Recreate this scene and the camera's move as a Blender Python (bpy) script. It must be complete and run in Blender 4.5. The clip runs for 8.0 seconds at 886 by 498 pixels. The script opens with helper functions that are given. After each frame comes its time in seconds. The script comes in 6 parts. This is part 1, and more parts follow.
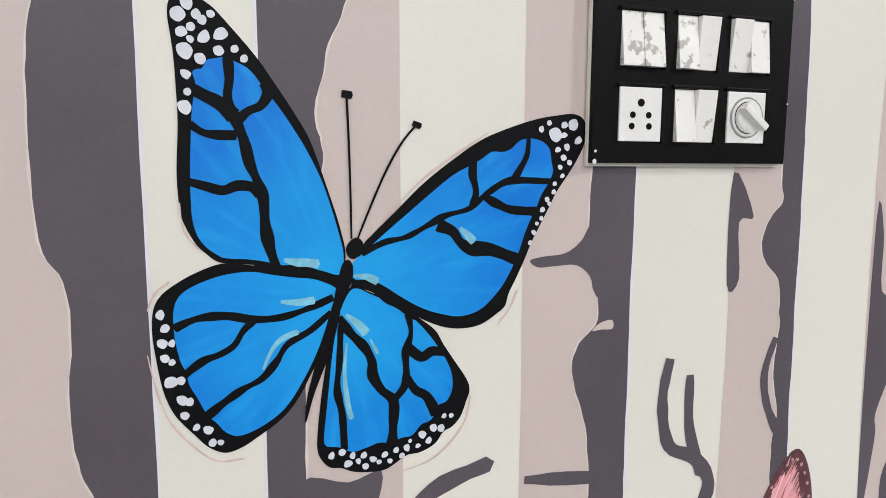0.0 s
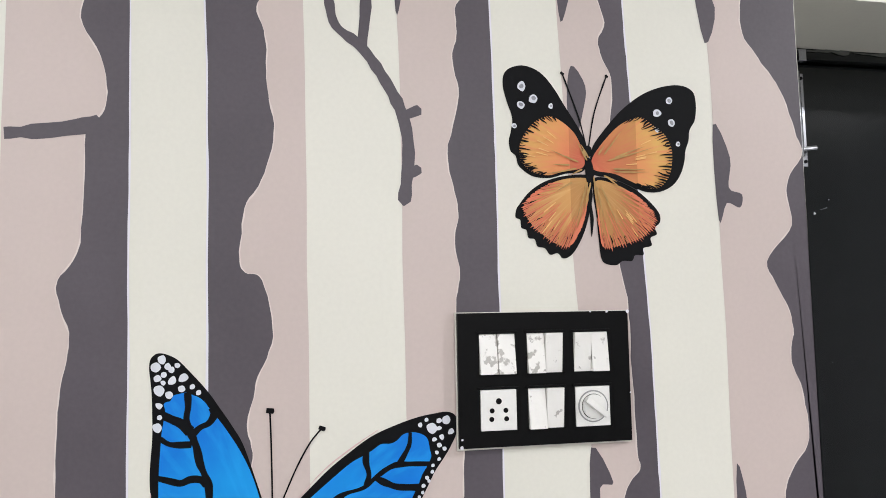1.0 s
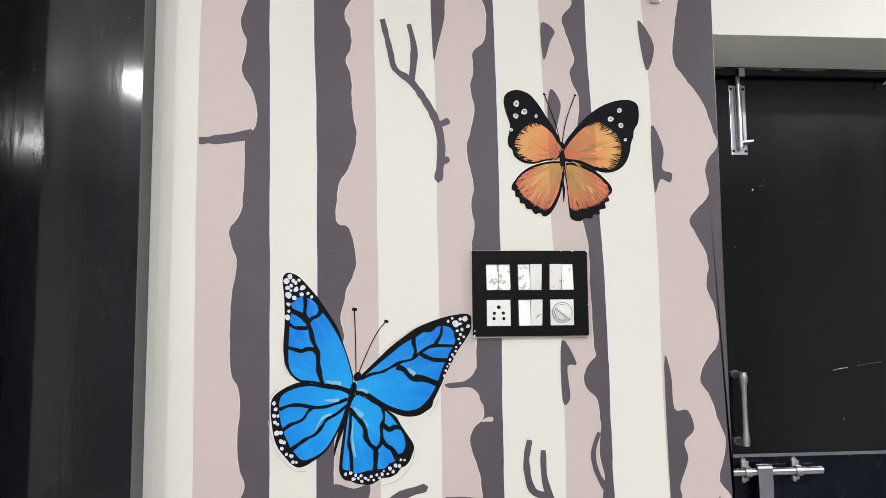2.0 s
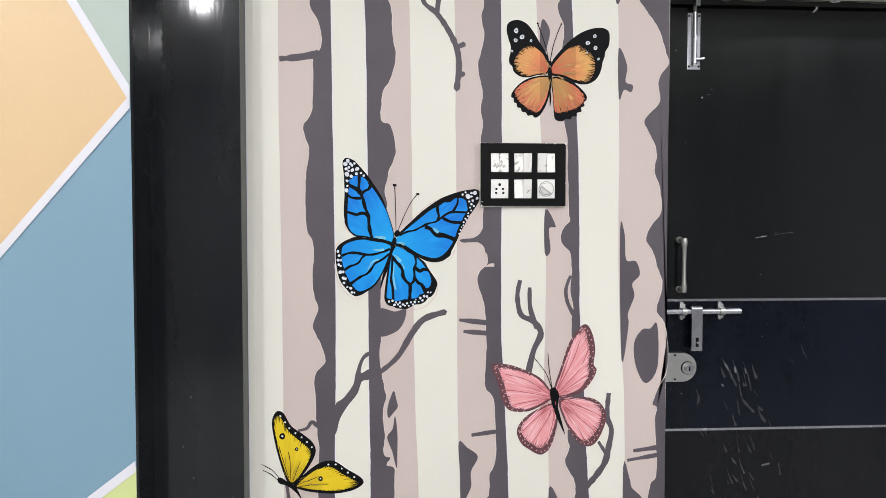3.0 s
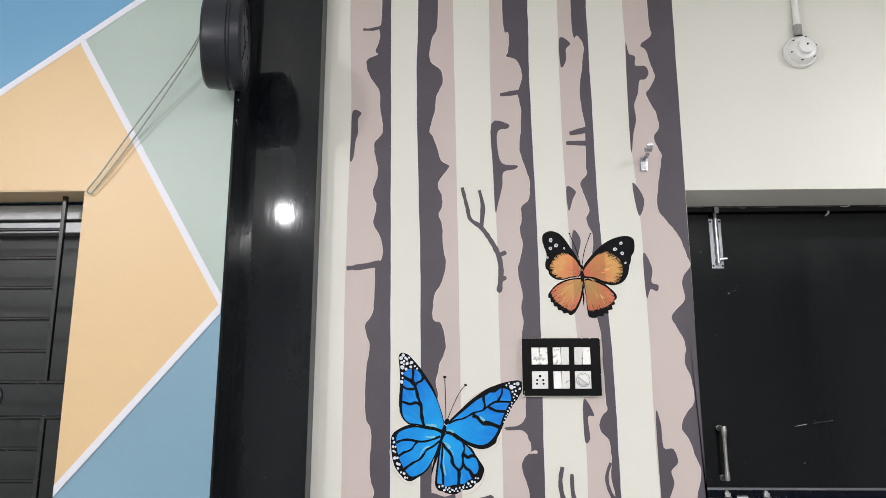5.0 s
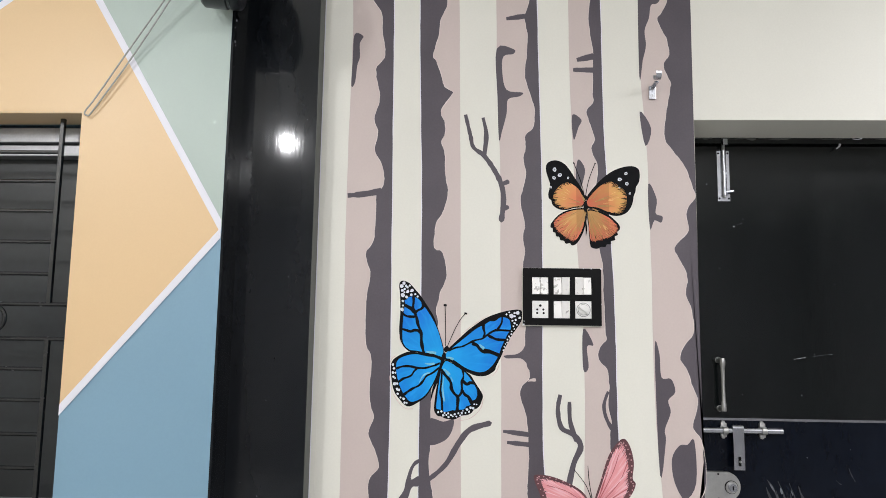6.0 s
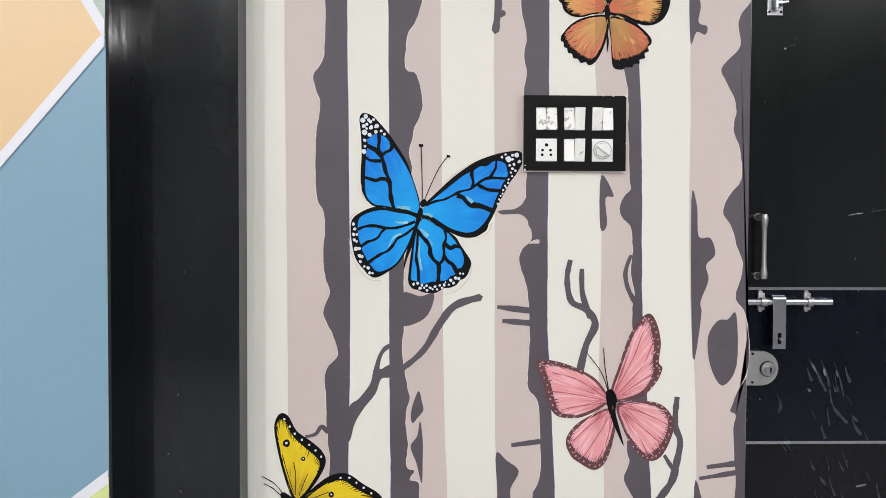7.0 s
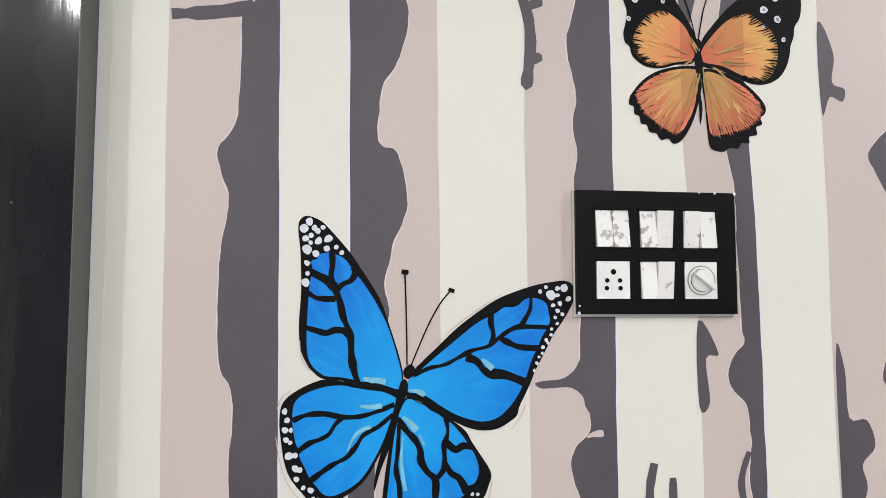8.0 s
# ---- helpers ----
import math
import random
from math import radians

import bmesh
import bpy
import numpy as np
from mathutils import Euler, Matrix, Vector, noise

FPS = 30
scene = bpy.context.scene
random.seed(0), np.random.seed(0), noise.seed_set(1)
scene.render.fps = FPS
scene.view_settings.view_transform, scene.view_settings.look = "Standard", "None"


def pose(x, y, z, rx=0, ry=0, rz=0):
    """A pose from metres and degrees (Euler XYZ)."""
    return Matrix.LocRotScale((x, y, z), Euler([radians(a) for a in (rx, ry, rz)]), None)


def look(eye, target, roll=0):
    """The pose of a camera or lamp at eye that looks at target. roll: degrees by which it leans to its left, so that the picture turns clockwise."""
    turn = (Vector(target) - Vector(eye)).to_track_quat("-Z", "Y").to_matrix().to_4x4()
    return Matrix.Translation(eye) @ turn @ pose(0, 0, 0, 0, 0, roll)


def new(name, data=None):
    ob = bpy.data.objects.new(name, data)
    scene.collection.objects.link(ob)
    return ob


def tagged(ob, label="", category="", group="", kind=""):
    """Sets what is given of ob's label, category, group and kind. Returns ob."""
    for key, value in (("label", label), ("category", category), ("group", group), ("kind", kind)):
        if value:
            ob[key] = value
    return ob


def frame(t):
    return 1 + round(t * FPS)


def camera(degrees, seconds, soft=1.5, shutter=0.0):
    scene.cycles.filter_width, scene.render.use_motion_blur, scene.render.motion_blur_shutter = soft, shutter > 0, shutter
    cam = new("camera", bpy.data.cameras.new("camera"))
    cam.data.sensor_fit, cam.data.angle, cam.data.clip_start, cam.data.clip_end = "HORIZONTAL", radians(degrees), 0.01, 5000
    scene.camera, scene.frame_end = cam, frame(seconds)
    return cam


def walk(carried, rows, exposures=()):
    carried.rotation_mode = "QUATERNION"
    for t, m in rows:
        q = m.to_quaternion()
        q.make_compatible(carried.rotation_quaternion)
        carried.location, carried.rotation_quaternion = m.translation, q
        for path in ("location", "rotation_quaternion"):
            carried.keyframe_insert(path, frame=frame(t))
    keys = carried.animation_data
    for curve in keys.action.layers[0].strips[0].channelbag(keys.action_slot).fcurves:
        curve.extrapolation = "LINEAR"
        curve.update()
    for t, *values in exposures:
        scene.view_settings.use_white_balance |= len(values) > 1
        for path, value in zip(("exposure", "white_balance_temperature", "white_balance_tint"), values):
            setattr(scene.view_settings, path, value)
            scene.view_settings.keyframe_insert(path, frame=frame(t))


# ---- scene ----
cam = camera(62.0, 8.0, soft=0.8)
PATH = [
    (0, (-0.355, -0.586, 1.507), (0.336, 1.274, 1.255), 0.5),
    (0.5, (-0.276, -0.678, 1.61), (0.298, 1.237, 1.569), -0.2),
    (1, (-0.193, -0.88, 1.661), (0.202, 1.073, 1.837), -1.0),
    (1.2, (-0.179, -0.995, 1.657), (0.115, 0.97, 1.885), -1.3),
    (1.75, (-0.175, -1.256, 1.585), (0.035, 0.722, 1.8), -0.9),
    (2.3, (-0.167, -1.517, 1.491), (-0.035, 0.473, 1.645), -0.3),
    (2.5, (-0.196, -1.614, 1.479), (-0.06, 0.378, 1.603), -0.1),
    (3, (-0.22, -1.887, 1.464), (-0.09, 0.107, 1.387), -0.0),
    (3.5, (-0.157, -2.048, 1.454), (-0.158, -0.064, 1.202), -0.3),
    (4, (-0.157, -2.096, 1.458), (-0.186, -0.103, 1.288), -0.2),
    (4.5, (-0.152, -2.12, 1.48), (-0.216, -0.126, 1.629), -0.3),
    (4.7, (-0.163, -2.113, 1.47), (-0.22, -0.132, 1.739), -0.2),
    (5.25, (-0.152, -2.12, 1.478), (-0.222, -0.15, 1.955), 0.2),
    (5.8, (-0.143, -2.122, 1.476), (-0.223, -0.158, 1.846), 0.7),
    (6, (-0.142, -2.093, 1.45), (-0.224, -0.11, 1.701), 0.8),
    (6.5, (-0.215, -1.908, 1.412), (-0.194, 0.092, 1.427), 0.1),
    (7, (-0.213, -1.585, 1.374), (-0.162, 0.414, 1.322), 0.2),
    (7.5, (-0.247, -1.235, 1.415), (-0.111, 0.761, 1.406), -0.1),
    (8, (-0.308, -0.918, 1.514), (-0.016, 1.055, 1.664), 0.0),
]
walk(cam, [(t, look(eye, target, roll)) for t, eye, target, roll in PATH], [(0.0, -0.1), (1.0, -0.05), (2.5, 0.05), (4.5, 0.0), (5.8, -0.1), (6.5, 0.0), (8.0, -0.05)])

# ---------------- light ----------------
world = bpy.data.worlds.new("room_world")
world.use_nodes = True
world.node_tree.nodes["Background"].inputs[0].default_value = (0.8, 0.9, 1.0, 1)
world.node_tree.nodes["Background"].inputs[1].default_value = 0.05
scene.world = world


def lamp(name, place, size, watts, colour, panel):
    """A bare globe, or a flat disc that shines downwards."""
    data = bpy.data.lights.new(name, "AREA" if panel else "POINT")
    if panel:
        data.shape, data.size = "DISK", size
    else:
        data.shadow_soft_size = size / 2
    data.energy, data.color = watts, colour
    ob = new(name, data)
    ob.matrix_world = Matrix.Translation(place)
    return ob


CEIL = 3.0
# Unseen lights: the second follows the detector's shadow, the rest are added fill.
LAMPS = [(-2.5, -3.0, 0.1, 58, False), (2.3, -1.7, 0.4, 68, True), (0.3, -4.7, 0.4, 135, True), (1.1, -4.3, 0.1, 62, False), (-2.3, -2.6, 0.4, 29, True)]
for lx, ly, size, watts, panel_lamp in LAMPS:
    lamp("unseen_room_light", (lx, ly, CEIL - (0.02 if panel_lamp else 0.14)), size, watts, (0.94, 0.94, 0.965), panel_lamp)
lamp("pendant_lamp_light", (-0.98, -1.23, 2.33), 0.06, 8, (0.94, 0.94, 0.965), False)


# ---------------- materials ----------------
def lin(c):
    c = c / 255
    return c / 12.92 if c <= 0.04045 else ((c + 0.055) / 1.055) ** 2.4


def rgb(r, g, b, k=1.0):
    return (lin(r) * k, lin(g) * k, lin(b) * k, 1)


def paint(name, colour, rough=0.45, mottle=0.05, scale=3.0, bump=0.05, grain=180.0, metal=0.0, streak=None, coat=0.0, gloss=0.5):
    """A painted or plain surface: two scales of colour variation and fine relief."""
    m = bpy.data.materials.new(name)
    m.use_nodes = True
    nt = m.node_tree
    n, l = nt.nodes, nt.links
    b = n["Principled BSDF"]
    co = n.new("ShaderNodeNewGeometry")
    mp = n.new("ShaderNodeMapping")
    l.new(co.outputs["Position"], mp.inputs["Vector"])
    mp.inputs["Scale"].default_value = streak or (1, 1, 1)
    big = n.new("ShaderNodeTexNoise")
    big.inputs["Scale"].default_value, big.inputs["Detail"].default_value = scale, 6
    fine = n.new("ShaderNodeTexNoise")
    fine.inputs["Scale"].default_value, fine.inputs["Detail"].default_value = grain, 3
    l.new(mp.outputs[0], big.inputs["Vector"])
    l.new(mp.outputs[0], fine.inputs["Vector"])
    ramp = n.new("ShaderNodeMapRange")
    ramp.inputs["From Min"].default_value, ramp.inputs["From Max"].default_value = 0.3, 0.7
    ramp.inputs["To Min"].default_value, ramp.inputs["To Max"].default_value = 1 - mottle, 1 + mottle
    l.new(big.outputs["Fac"], ramp.inputs["Value"])
    ramp2 = n.new("ShaderNodeMapRange")
    ramp2.inputs["From Min"].default_value, ramp2.inputs["From Max"].default_value = 0.3, 0.7
    ramp2.inputs["To Min"].default_value, ramp2.inputs["To Max"].default_value = 1 - mottle * 0.5, 1 + mottle * 0.5
    l.new(fine.outputs["Fac"], ramp2.inputs["Value"])
    mul = n.new("ShaderNodeMath")
    mul.operation = "MULTIPLY"
    l.new(ramp.outputs[0], mul.inputs[0])
    l.new(ramp2.outputs[0], mul.inputs[1])
    sc = n.new("ShaderNodeVectorMath")
    sc.operation = "SCALE"
    sc.inputs[0].default_value = colour[:3]
    l.new(mul.outputs[0], sc.inputs["Scale"])
    l.new(sc.outputs[0], b.inputs["Base Color"])
    rr = n.new("ShaderNodeMapRange")
    rr.inputs["To Min"].default_value, rr.inputs["To Max"].default_value = max(0.02, rough - 0.06), min(1, rough + 0.08)
    l.new(big.outputs["Fac"], rr.inputs["Value"])
    l.new(rr.outputs[0], b.inputs["Roughness"])
    b.inputs["Metallic"].default_value = metal
    b.inputs["Specular IOR Level"].default_value = gloss
    b.inputs["Coat Weight"].default_value = coat
    b.inputs["Coat Roughness"].default_value = 0.11
    if bump:
        bp = n.new("ShaderNodeBump")
        bp.inputs["Strength"].default_value, bp.inputs["Distance"].default_value = bump, 0.004
        l.new(fine.outputs["Fac"], bp.inputs["Height"])
        l.new(bp.outputs[0], b.inputs["Normal"])
    return m


def laminate(name, colour, rough, gloss, hazy):
    """Black sheet laminate: polished but hazy, with wiping smudges and a faint upright ripple."""
    m = paint(name, colour, rough, 0.25, 3.0, 0.0, 60, streak=(1, 1, 0.4), gloss=gloss)
    n, l = m.node_tree.nodes, m.node_tree.links
    b = n["Principled BSDF"]
    geo = n.new("ShaderNodeNewGeometry")
    mp = n.new("ShaderNodeMapping")
    mp.inputs["Scale"].default_value = (1.0, 1.0, 0.16)
    l.new(geo.outputs["Position"], mp.inputs["Vector"])
    wave = n.new("ShaderNodeTexNoise")
    wave.inputs["Scale"].default_value, wave.inputs["Detail"].default_value = 38.0, 4
    l.new(mp.outputs[0], wave.inputs["Vector"])
    bp = n.new("ShaderNodeBump")
    bp.inputs["Strength"].default_value, bp.inputs["Distance"].default_value = 0.06, 0.004
    l.new(wave.outputs["Fac"], bp.inputs["Height"])
    l.new(bp.outputs[0], b.inputs["Normal"])
    smudge = n.new("ShaderNodeTexNoise")
    smudge.inputs["Scale"].default_value, smudge.inputs["Detail"].default_value = 7.0, 7
    l.new(mp.outputs[0], smudge.inputs["Vector"])
    haze = n.new("ShaderNodeMapRange")
    haze.inputs["From Min"].default_value, haze.inputs["From Max"].default_value = 0.4, 0.7
    haze.inputs["To Min"].default_value, haze.inputs["To Max"].default_value = 0.0, hazy
    l.new(smudge.outputs["Fac"], haze.inputs["Value"])
    l.new(haze.outputs[0], b.inputs["Coat Weight"])
    b.inputs["Coat Roughness"].default_value = 0.3
    return m


CREAM = paint("cream_wall_paint", rgb(226, 224, 214), 0.45, 0.03, 2.0, 0.015)
PINK = paint("dusty_pink_paint", rgb(202, 187, 182), 0.45, 0.035, 2.5, 0.015)
DARK = paint("grey_purple_paint", rgb(87, 81, 88), 0.45, 0.1, 6.0, 0.02, gloss=0.3)
BLACKLAM = laminate("black_laminate", rgb(18, 21, 25), 0.07, 0.5, 0.22)
DOORBLACK = laminate("black_door_laminate", rgb(14, 18, 19), 0.12, 0.5, 0.08)
DOORBLUE = laminate("blue_black_door_laminate", rgb(12, 17, 27), 0.16, 0.24, 0.06)
DOORBROWN = laminate("brown_black_door_laminate", rgb(16, 17, 20), 0.2, 0.26, 0.08)
GREYWALL = paint("unseen_wall_grey", rgb(138, 136, 138), 0.5, 0.04, 2.0, 0.015)
GREYEDGE = paint("grey_panel_edge", rgb(84, 86, 82), 0.5, 0.08)
ORANGE = paint("apricot_wall_paint", rgb(222, 190, 146), 0.4, 0.02, 2.0)
BLUEGREY = paint("blue_grey_wall_paint", rgb(124, 158, 178), 0.4, 0.025, 2.0)
SAGE = paint("sage_wall_paint", rgb(172, 186, 178), 0.38, 0.02, 2.0)
LIME = paint("lime_wall_paint", rgb(210, 220, 152), 0.42, 0.02, 2.0)
SKYBLUE = paint("sky_blue_wall_paint", rgb(108, 160, 196), 0.4, 0.02, 2.0)
BAND = paint("white_band_paint", rgb(226, 225, 233), 0.45, 0.015, 6.0)
FLOORM = paint("unseen_floor_grey", rgb(150, 150, 150), 0.25, 0.06, 3.0, 0.02)
CEILM = paint("white_ceiling_paint", rgb(232, 232, 228), 0.6, 0.02, 2.0)
STEEL = paint("brushed_steel", rgb(182, 182, 180), 0.4, 0.08, 40, 0.03, 300, metal=1.0)
CHROME = paint("bright_chrome", rgb(190, 192, 198), 0.24, 0.05, 30, 0.0, 200, metal=1.0)
BLACKPL = paint("black_plastic_frame", rgb(7, 7, 8), 0.45, 0.2, 30, 0.05, 300, gloss=0.12)
WHITEPL = paint("white_plastic", rgb(236, 235, 232), 0.3, 0.03, 30, 0.02, 300)
BLACKPAINT = paint("black_mural_paint", rgb(9, 10, 13), 0.55, 0.2, 20, 0.03, gloss=0.12)
WHITEPAINT = paint("white_mural_paint", rgb(215, 218, 226), 0.5, 0.05, 60, 0.1)
GRILLE = paint("black_grille_enamel", rgb(24, 25, 27), 0.24, 0.2, 30, 0.03)


# ---------------- building blocks ----------------
def box_bm(x0, y0, z0, x1, y1, z1, bevel=0.0, bm=None):
    bm = bm or bmesh.new()
    vs = [bm.verts.new((x, y, z)) for x in (x0, x1) for y in (y0, y1) for z in (z0, z1)]
    fs = []
    for a in ((0, 1, 3, 2), (4, 6, 7, 5), (0, 4, 5, 1), (2, 3, 7, 6), (0, 2, 6, 4), (1, 5, 7, 3)):
        fs.append(bm.faces.new([vs[k] for k in a]))
    if bevel:
        es = list({e for f in fs for e in f.edges})
        bmesh.ops.bevel(bm, geom=es, offset=bevel, segments=2, affect="EDGES", profile=0.6)
    return bm


def cyl_bm(p, q, r, seg=20, bm=None, r2=None, bevel=0.0):
    """A round bar from p to q."""
    bm = bm or bmesh.new()
    p, q = Vector(p), Vector(q)
    d = q - p
    m = Matrix.Translation((p + q) / 2) @ d.to_track_quat("Z", "Y").to_matrix().to_4x4()
    out = bmesh.ops.create_cone(bm, cap_ends=True, segments=seg, radius1=r, radius2=r if r2 is None else r2, depth=d.length, matrix=m)
    if bevel:
        es = {e for v in out["verts"] for e in v.link_edges if len(e.link_faces) == 2 and any(len(f.verts) > 4 for f in e.link_faces)}
        bmesh.ops.bevel(bm, geom=list(es), offset=bevel, segments=2, affect="EDGES")
    return bm


def link(name, bm, material, smooth=False):
    me = bpy.data.meshes.new(name)
    bmesh.ops.recalc_face_normals(bm, faces=bm.faces)
    bm.to_mesh(me)
    bm.free()
    me.materials.append(material)
    if smooth:
        for p in me.polygons:
            p.use_smooth = True
        me.set_sharp_from_angle(angle=radians(35))
    return new(name, me)


def part(name, bm, material, parent, label="", smooth=False):
    ob = link(name, bm, material, smooth)
    ob.parent = parent
    ob.matrix_parent_inverse = parent.matrix_world.inverted()
    if label:
        ob["label"] = label
    return ob


def thing(name, place, label, category, group="", kind=""):
    e = new(name)
    e.location = place
    bpy.context.view_layer.update()
    return tagged(e, label, category, group, kind)


def structure(name, bm, material, label, category):
    return tagged(link(name, bm, material), label, category, kind="structure")


# ---------------- the room ----------------
MURAL_L, MURAL_R, PIER_X, PIER_Y, LINTEL = -0.592, 0.4915, -0.8145, -0.17, 2.097
DOOR_Y = 0.205
XL, XR, YB = -3.2, 4.0, -6.4
# Unseen floor, its grey set to weaken what the door mirrors.
structure("floor", box_bm(XL - 0.1, YB - 0.1, -0.1, XR + 0.1, 0.5, 0), FLOORM, "unseen grey floor added to close the room", "floor")
structure("ceiling", box_bm(XL - 0.1, YB - 0.1, CEIL, XR + 0.1, 0.5, CEIL + 0.1), CEILM, "plain white painted ceiling", "ceiling")
structure("wall_mural", box_bm(MURAL_L, 0, 0, MURAL_R, 0.26, CEIL), CREAM, "cream wall painted with a birch tree mural", "wall")
structure("wall_lintel", box_bm(MURAL_R, 0, LINTEL, XR, 0.26, CEIL), CREAM, "plain cream wall above the black door", "wall")
structure("wall_door_side", box_bm(1.5, 0, 0, XR, 0.26, LINTEL), CREAM, "plain cream wall beside the door", "wall")
structure("wall_behind_door", box_bm(MURAL_R, 0.262, 0, 1.5, 0.36, LINTEL), CREAM, "cream wall closing the door recess", "wall")
# Unseen walls added to close the room; grey ones dim the door's reflection.
structure("wall_right", box_bm(XR, YB, 0, XR + 0.1, 0, CEIL), GREYWALL, "unseen grey side wall added to close the room", "wall")
structure("wall_left", box_bm(XL - 0.1, YB, 0, XL, PIER_Y, CEIL), CREAM, "unseen cream side wall added to close the room", "wall")
structure("wall_back", box_bm(XL, YB - 0.1, 0, XR, YB, CEIL), GREYWALL, "unseen grey wall added behind the camera", "wall")

# pier wall with the window opening
WX0, WX1, WZ0, WZ1 = -2.45, -1.219, 0.952, 2.064
bm = box_bm(XL, PIER_Y, 0, PIER_X, 0.1, WZ0)
box_bm(XL, PIER_Y, WZ1, PIER_X, 0.1, CEIL, bm=bm)
box_bm(WX1, PIER_Y, WZ0, PIER_X, 0.1, WZ1, bm=bm)
box_bm(XL, PIER_Y, WZ0, WX0, 0.1, WZ1, bm=bm)
structure("wall_window", bm, BLUEGREY, "blue-grey wall with angular colour fields and white bands", "wall")
structure("wall_niche", box_bm(PIER_X, 0.05, 0, MURAL_L, 0.26, CEIL), BLACKLAM, "black backing behind the glossy panel", "wall")

panel = thing("wall_panel", (-0.71, 0, 0), "glossy black laminate wall panel with grey edge", "panel")
part("face_board", box_bm(PIER_X, -0.06, 0.0, MURAL_L - 0.0016, 0.04, CEIL), BLACKLAM, panel)
part("return_board", box_bm(PIER_X, PIER_Y, 0.0, PIER_X + 0.006, -0.0605, CEIL), BLACKLAM, panel)
part("edge_strip", box_bm(MURAL_L - 0.0015, -0.0602, 0.0, MURAL_L - 0.0001, 0.04, CEIL), GREYEDGE, panel, "grey unpainted panel edge")

door = thing("door_1", (0.95, DOOR_Y, 0), "black laminate door with two silver strips, closed", "door", kind="structure")
part("door_leaf", box_bm(MURAL_R + 0.012, DOOR_Y + 0.006, 0.01, 1.44, DOOR_Y + 0.04, 2.077, 0.002), DOORBLACK, door)
for name, z0, z1, sheet in (("upper_sheet", 1.233, 2.076, DOORBLACK), ("middle_sheet", 0.8515, 1.232, DOORBLUE), ("lower_sheet", 0.012, 0.8505, DOORBROWN)):
    part(name, box_bm(MURAL_R + 0.013, DOOR_Y, z0, 1.439, DOOR_Y + 0.0055, z1, 0.0004), sheet, door, "black laminate sheet")
for z in (1.2325, 0.851):
    part("silver_strip", box_bm(MURAL_R + 0.012, DOOR_Y - 0.002, z - 0.0035, 1.44, DOOR_Y, z + 0.0035), CHROME, door)
part("frame_head", box_bm(MURAL_R, DOOR_Y - 0.02, 2.079, 1.5, DOOR_Y + 0.05, LINTEL), DOORBLACK, door)
part("frame_side", box_bm(1.442, DOOR_Y - 0.02, 0, 1.5, DOOR_Y + 0.05, 2.079), DOORBLACK, door)


def settle(ob, dx, dz):
    """Move a finished thing along the wall."""
    ob.location.x += dx
    ob.location.z += dz


# ---------------- painted shapes ----------------
def curve(pts, closed, steps=5):
    """Points along a smooth line through the given ones."""
    out, n = [], len(pts)
    for i in range(n if closed else n - 1):
        if closed:
            a, b, c, d = (pts[(i + k) % n] for k in (-1, 0, 1, 2))
        else:
            a, b, c, d = pts[max(i - 1, 0)], pts[i], pts[i + 1], pts[min(i + 2, n - 1)]
        for s in range(steps):
            t = s / steps
            out.append(tuple(0.5 * (2 * b[k] + (c[k] - a[k]) * t + (2 * a[k] - 5 * b[k] + 4 * c[k] - d[k]) * t * t + (3 * b[k] - a[k] - 3 * c[k] + d[k]) * t ** 3) for k in (0, 1)))
    if not closed:
        out.append(tuple(pts[-1]))
    return out


def film_bm(outline, y, bm=None):
    """A flat patch of paint on the wall plane, lying at depth y."""
    bm = bm or bmesh.new()
    face = bm.faces.new([bm.verts.new((x, y, z)) for x, z in outline])
    face.normal_update()
    if face.normal.y > 0:
        face.normal_flip()
    bmesh.ops.triangulate(bm, faces=[face], ngon_method="EAR_CLIP")
    return bm


def stroke_bm(pts, width, y, bm=None, taper=(0.45, 1.0), steps=5, rough=0.12):
    """A brush stroke along a smooth line, thinner at its start."""
    bm = bm or bmesh.new()
    line = curve(pts, False, steps)
    n = len(line)
    rows = []
    for i, (x, z) in enumerate(line):
        a, b = line[max(i - 1, 0)], line[min(i + 1, n - 1)]
        dx, dz = b[0] - a[0], b[1] - a[1]
        d = math.hypot(dx, dz) or 1
        u = i / (n - 1)
        w = width / 2 * (taper[0] + (taper[1] - taper[0]) * min(1, u * 1.6))
        w *= 1 + rough * noise.noise((x * 60, 0, z * 60))
        rows.append((bm.verts.new((x - dz / d * w, y, z + dx / d * w)), bm.verts.new((x + dz / d * w, y, z - dx / d * w))))
    for (a, b), (c, d) in zip(rows, rows[1:]):
        bm.faces.new((a, b, d, c))
    cap = bm.faces.new([rows[-1][0], rows[-1][1], bm.verts.new((line[-1][0] + (line[-1][0] - line[-2][0]) * 0.8, y, line[-1][1] + (line[-1][1] - line[-2][1]) * 0.8))])
    return bm


def dab_bm(x, z, r, y, bm=None, seed=0):
    """A round dab of paint with an uneven rim."""
    rng = random.Random(seed)
    k = [rng.uniform(0.75, 1.2) for _ in range(5)]
    pts = [(x + r * k[i] * math.cos(i * 1.2566), z + r * k[i] * math.sin(i * 1.2566)) for i in range(5)]
    return film_bm(curve(pts, True, 3), y, bm)


def face_front(bm):
    for f in bm.faces:
        f.normal_update()
        if f.normal.y > 0:
            f.normal_flip()
    return bm


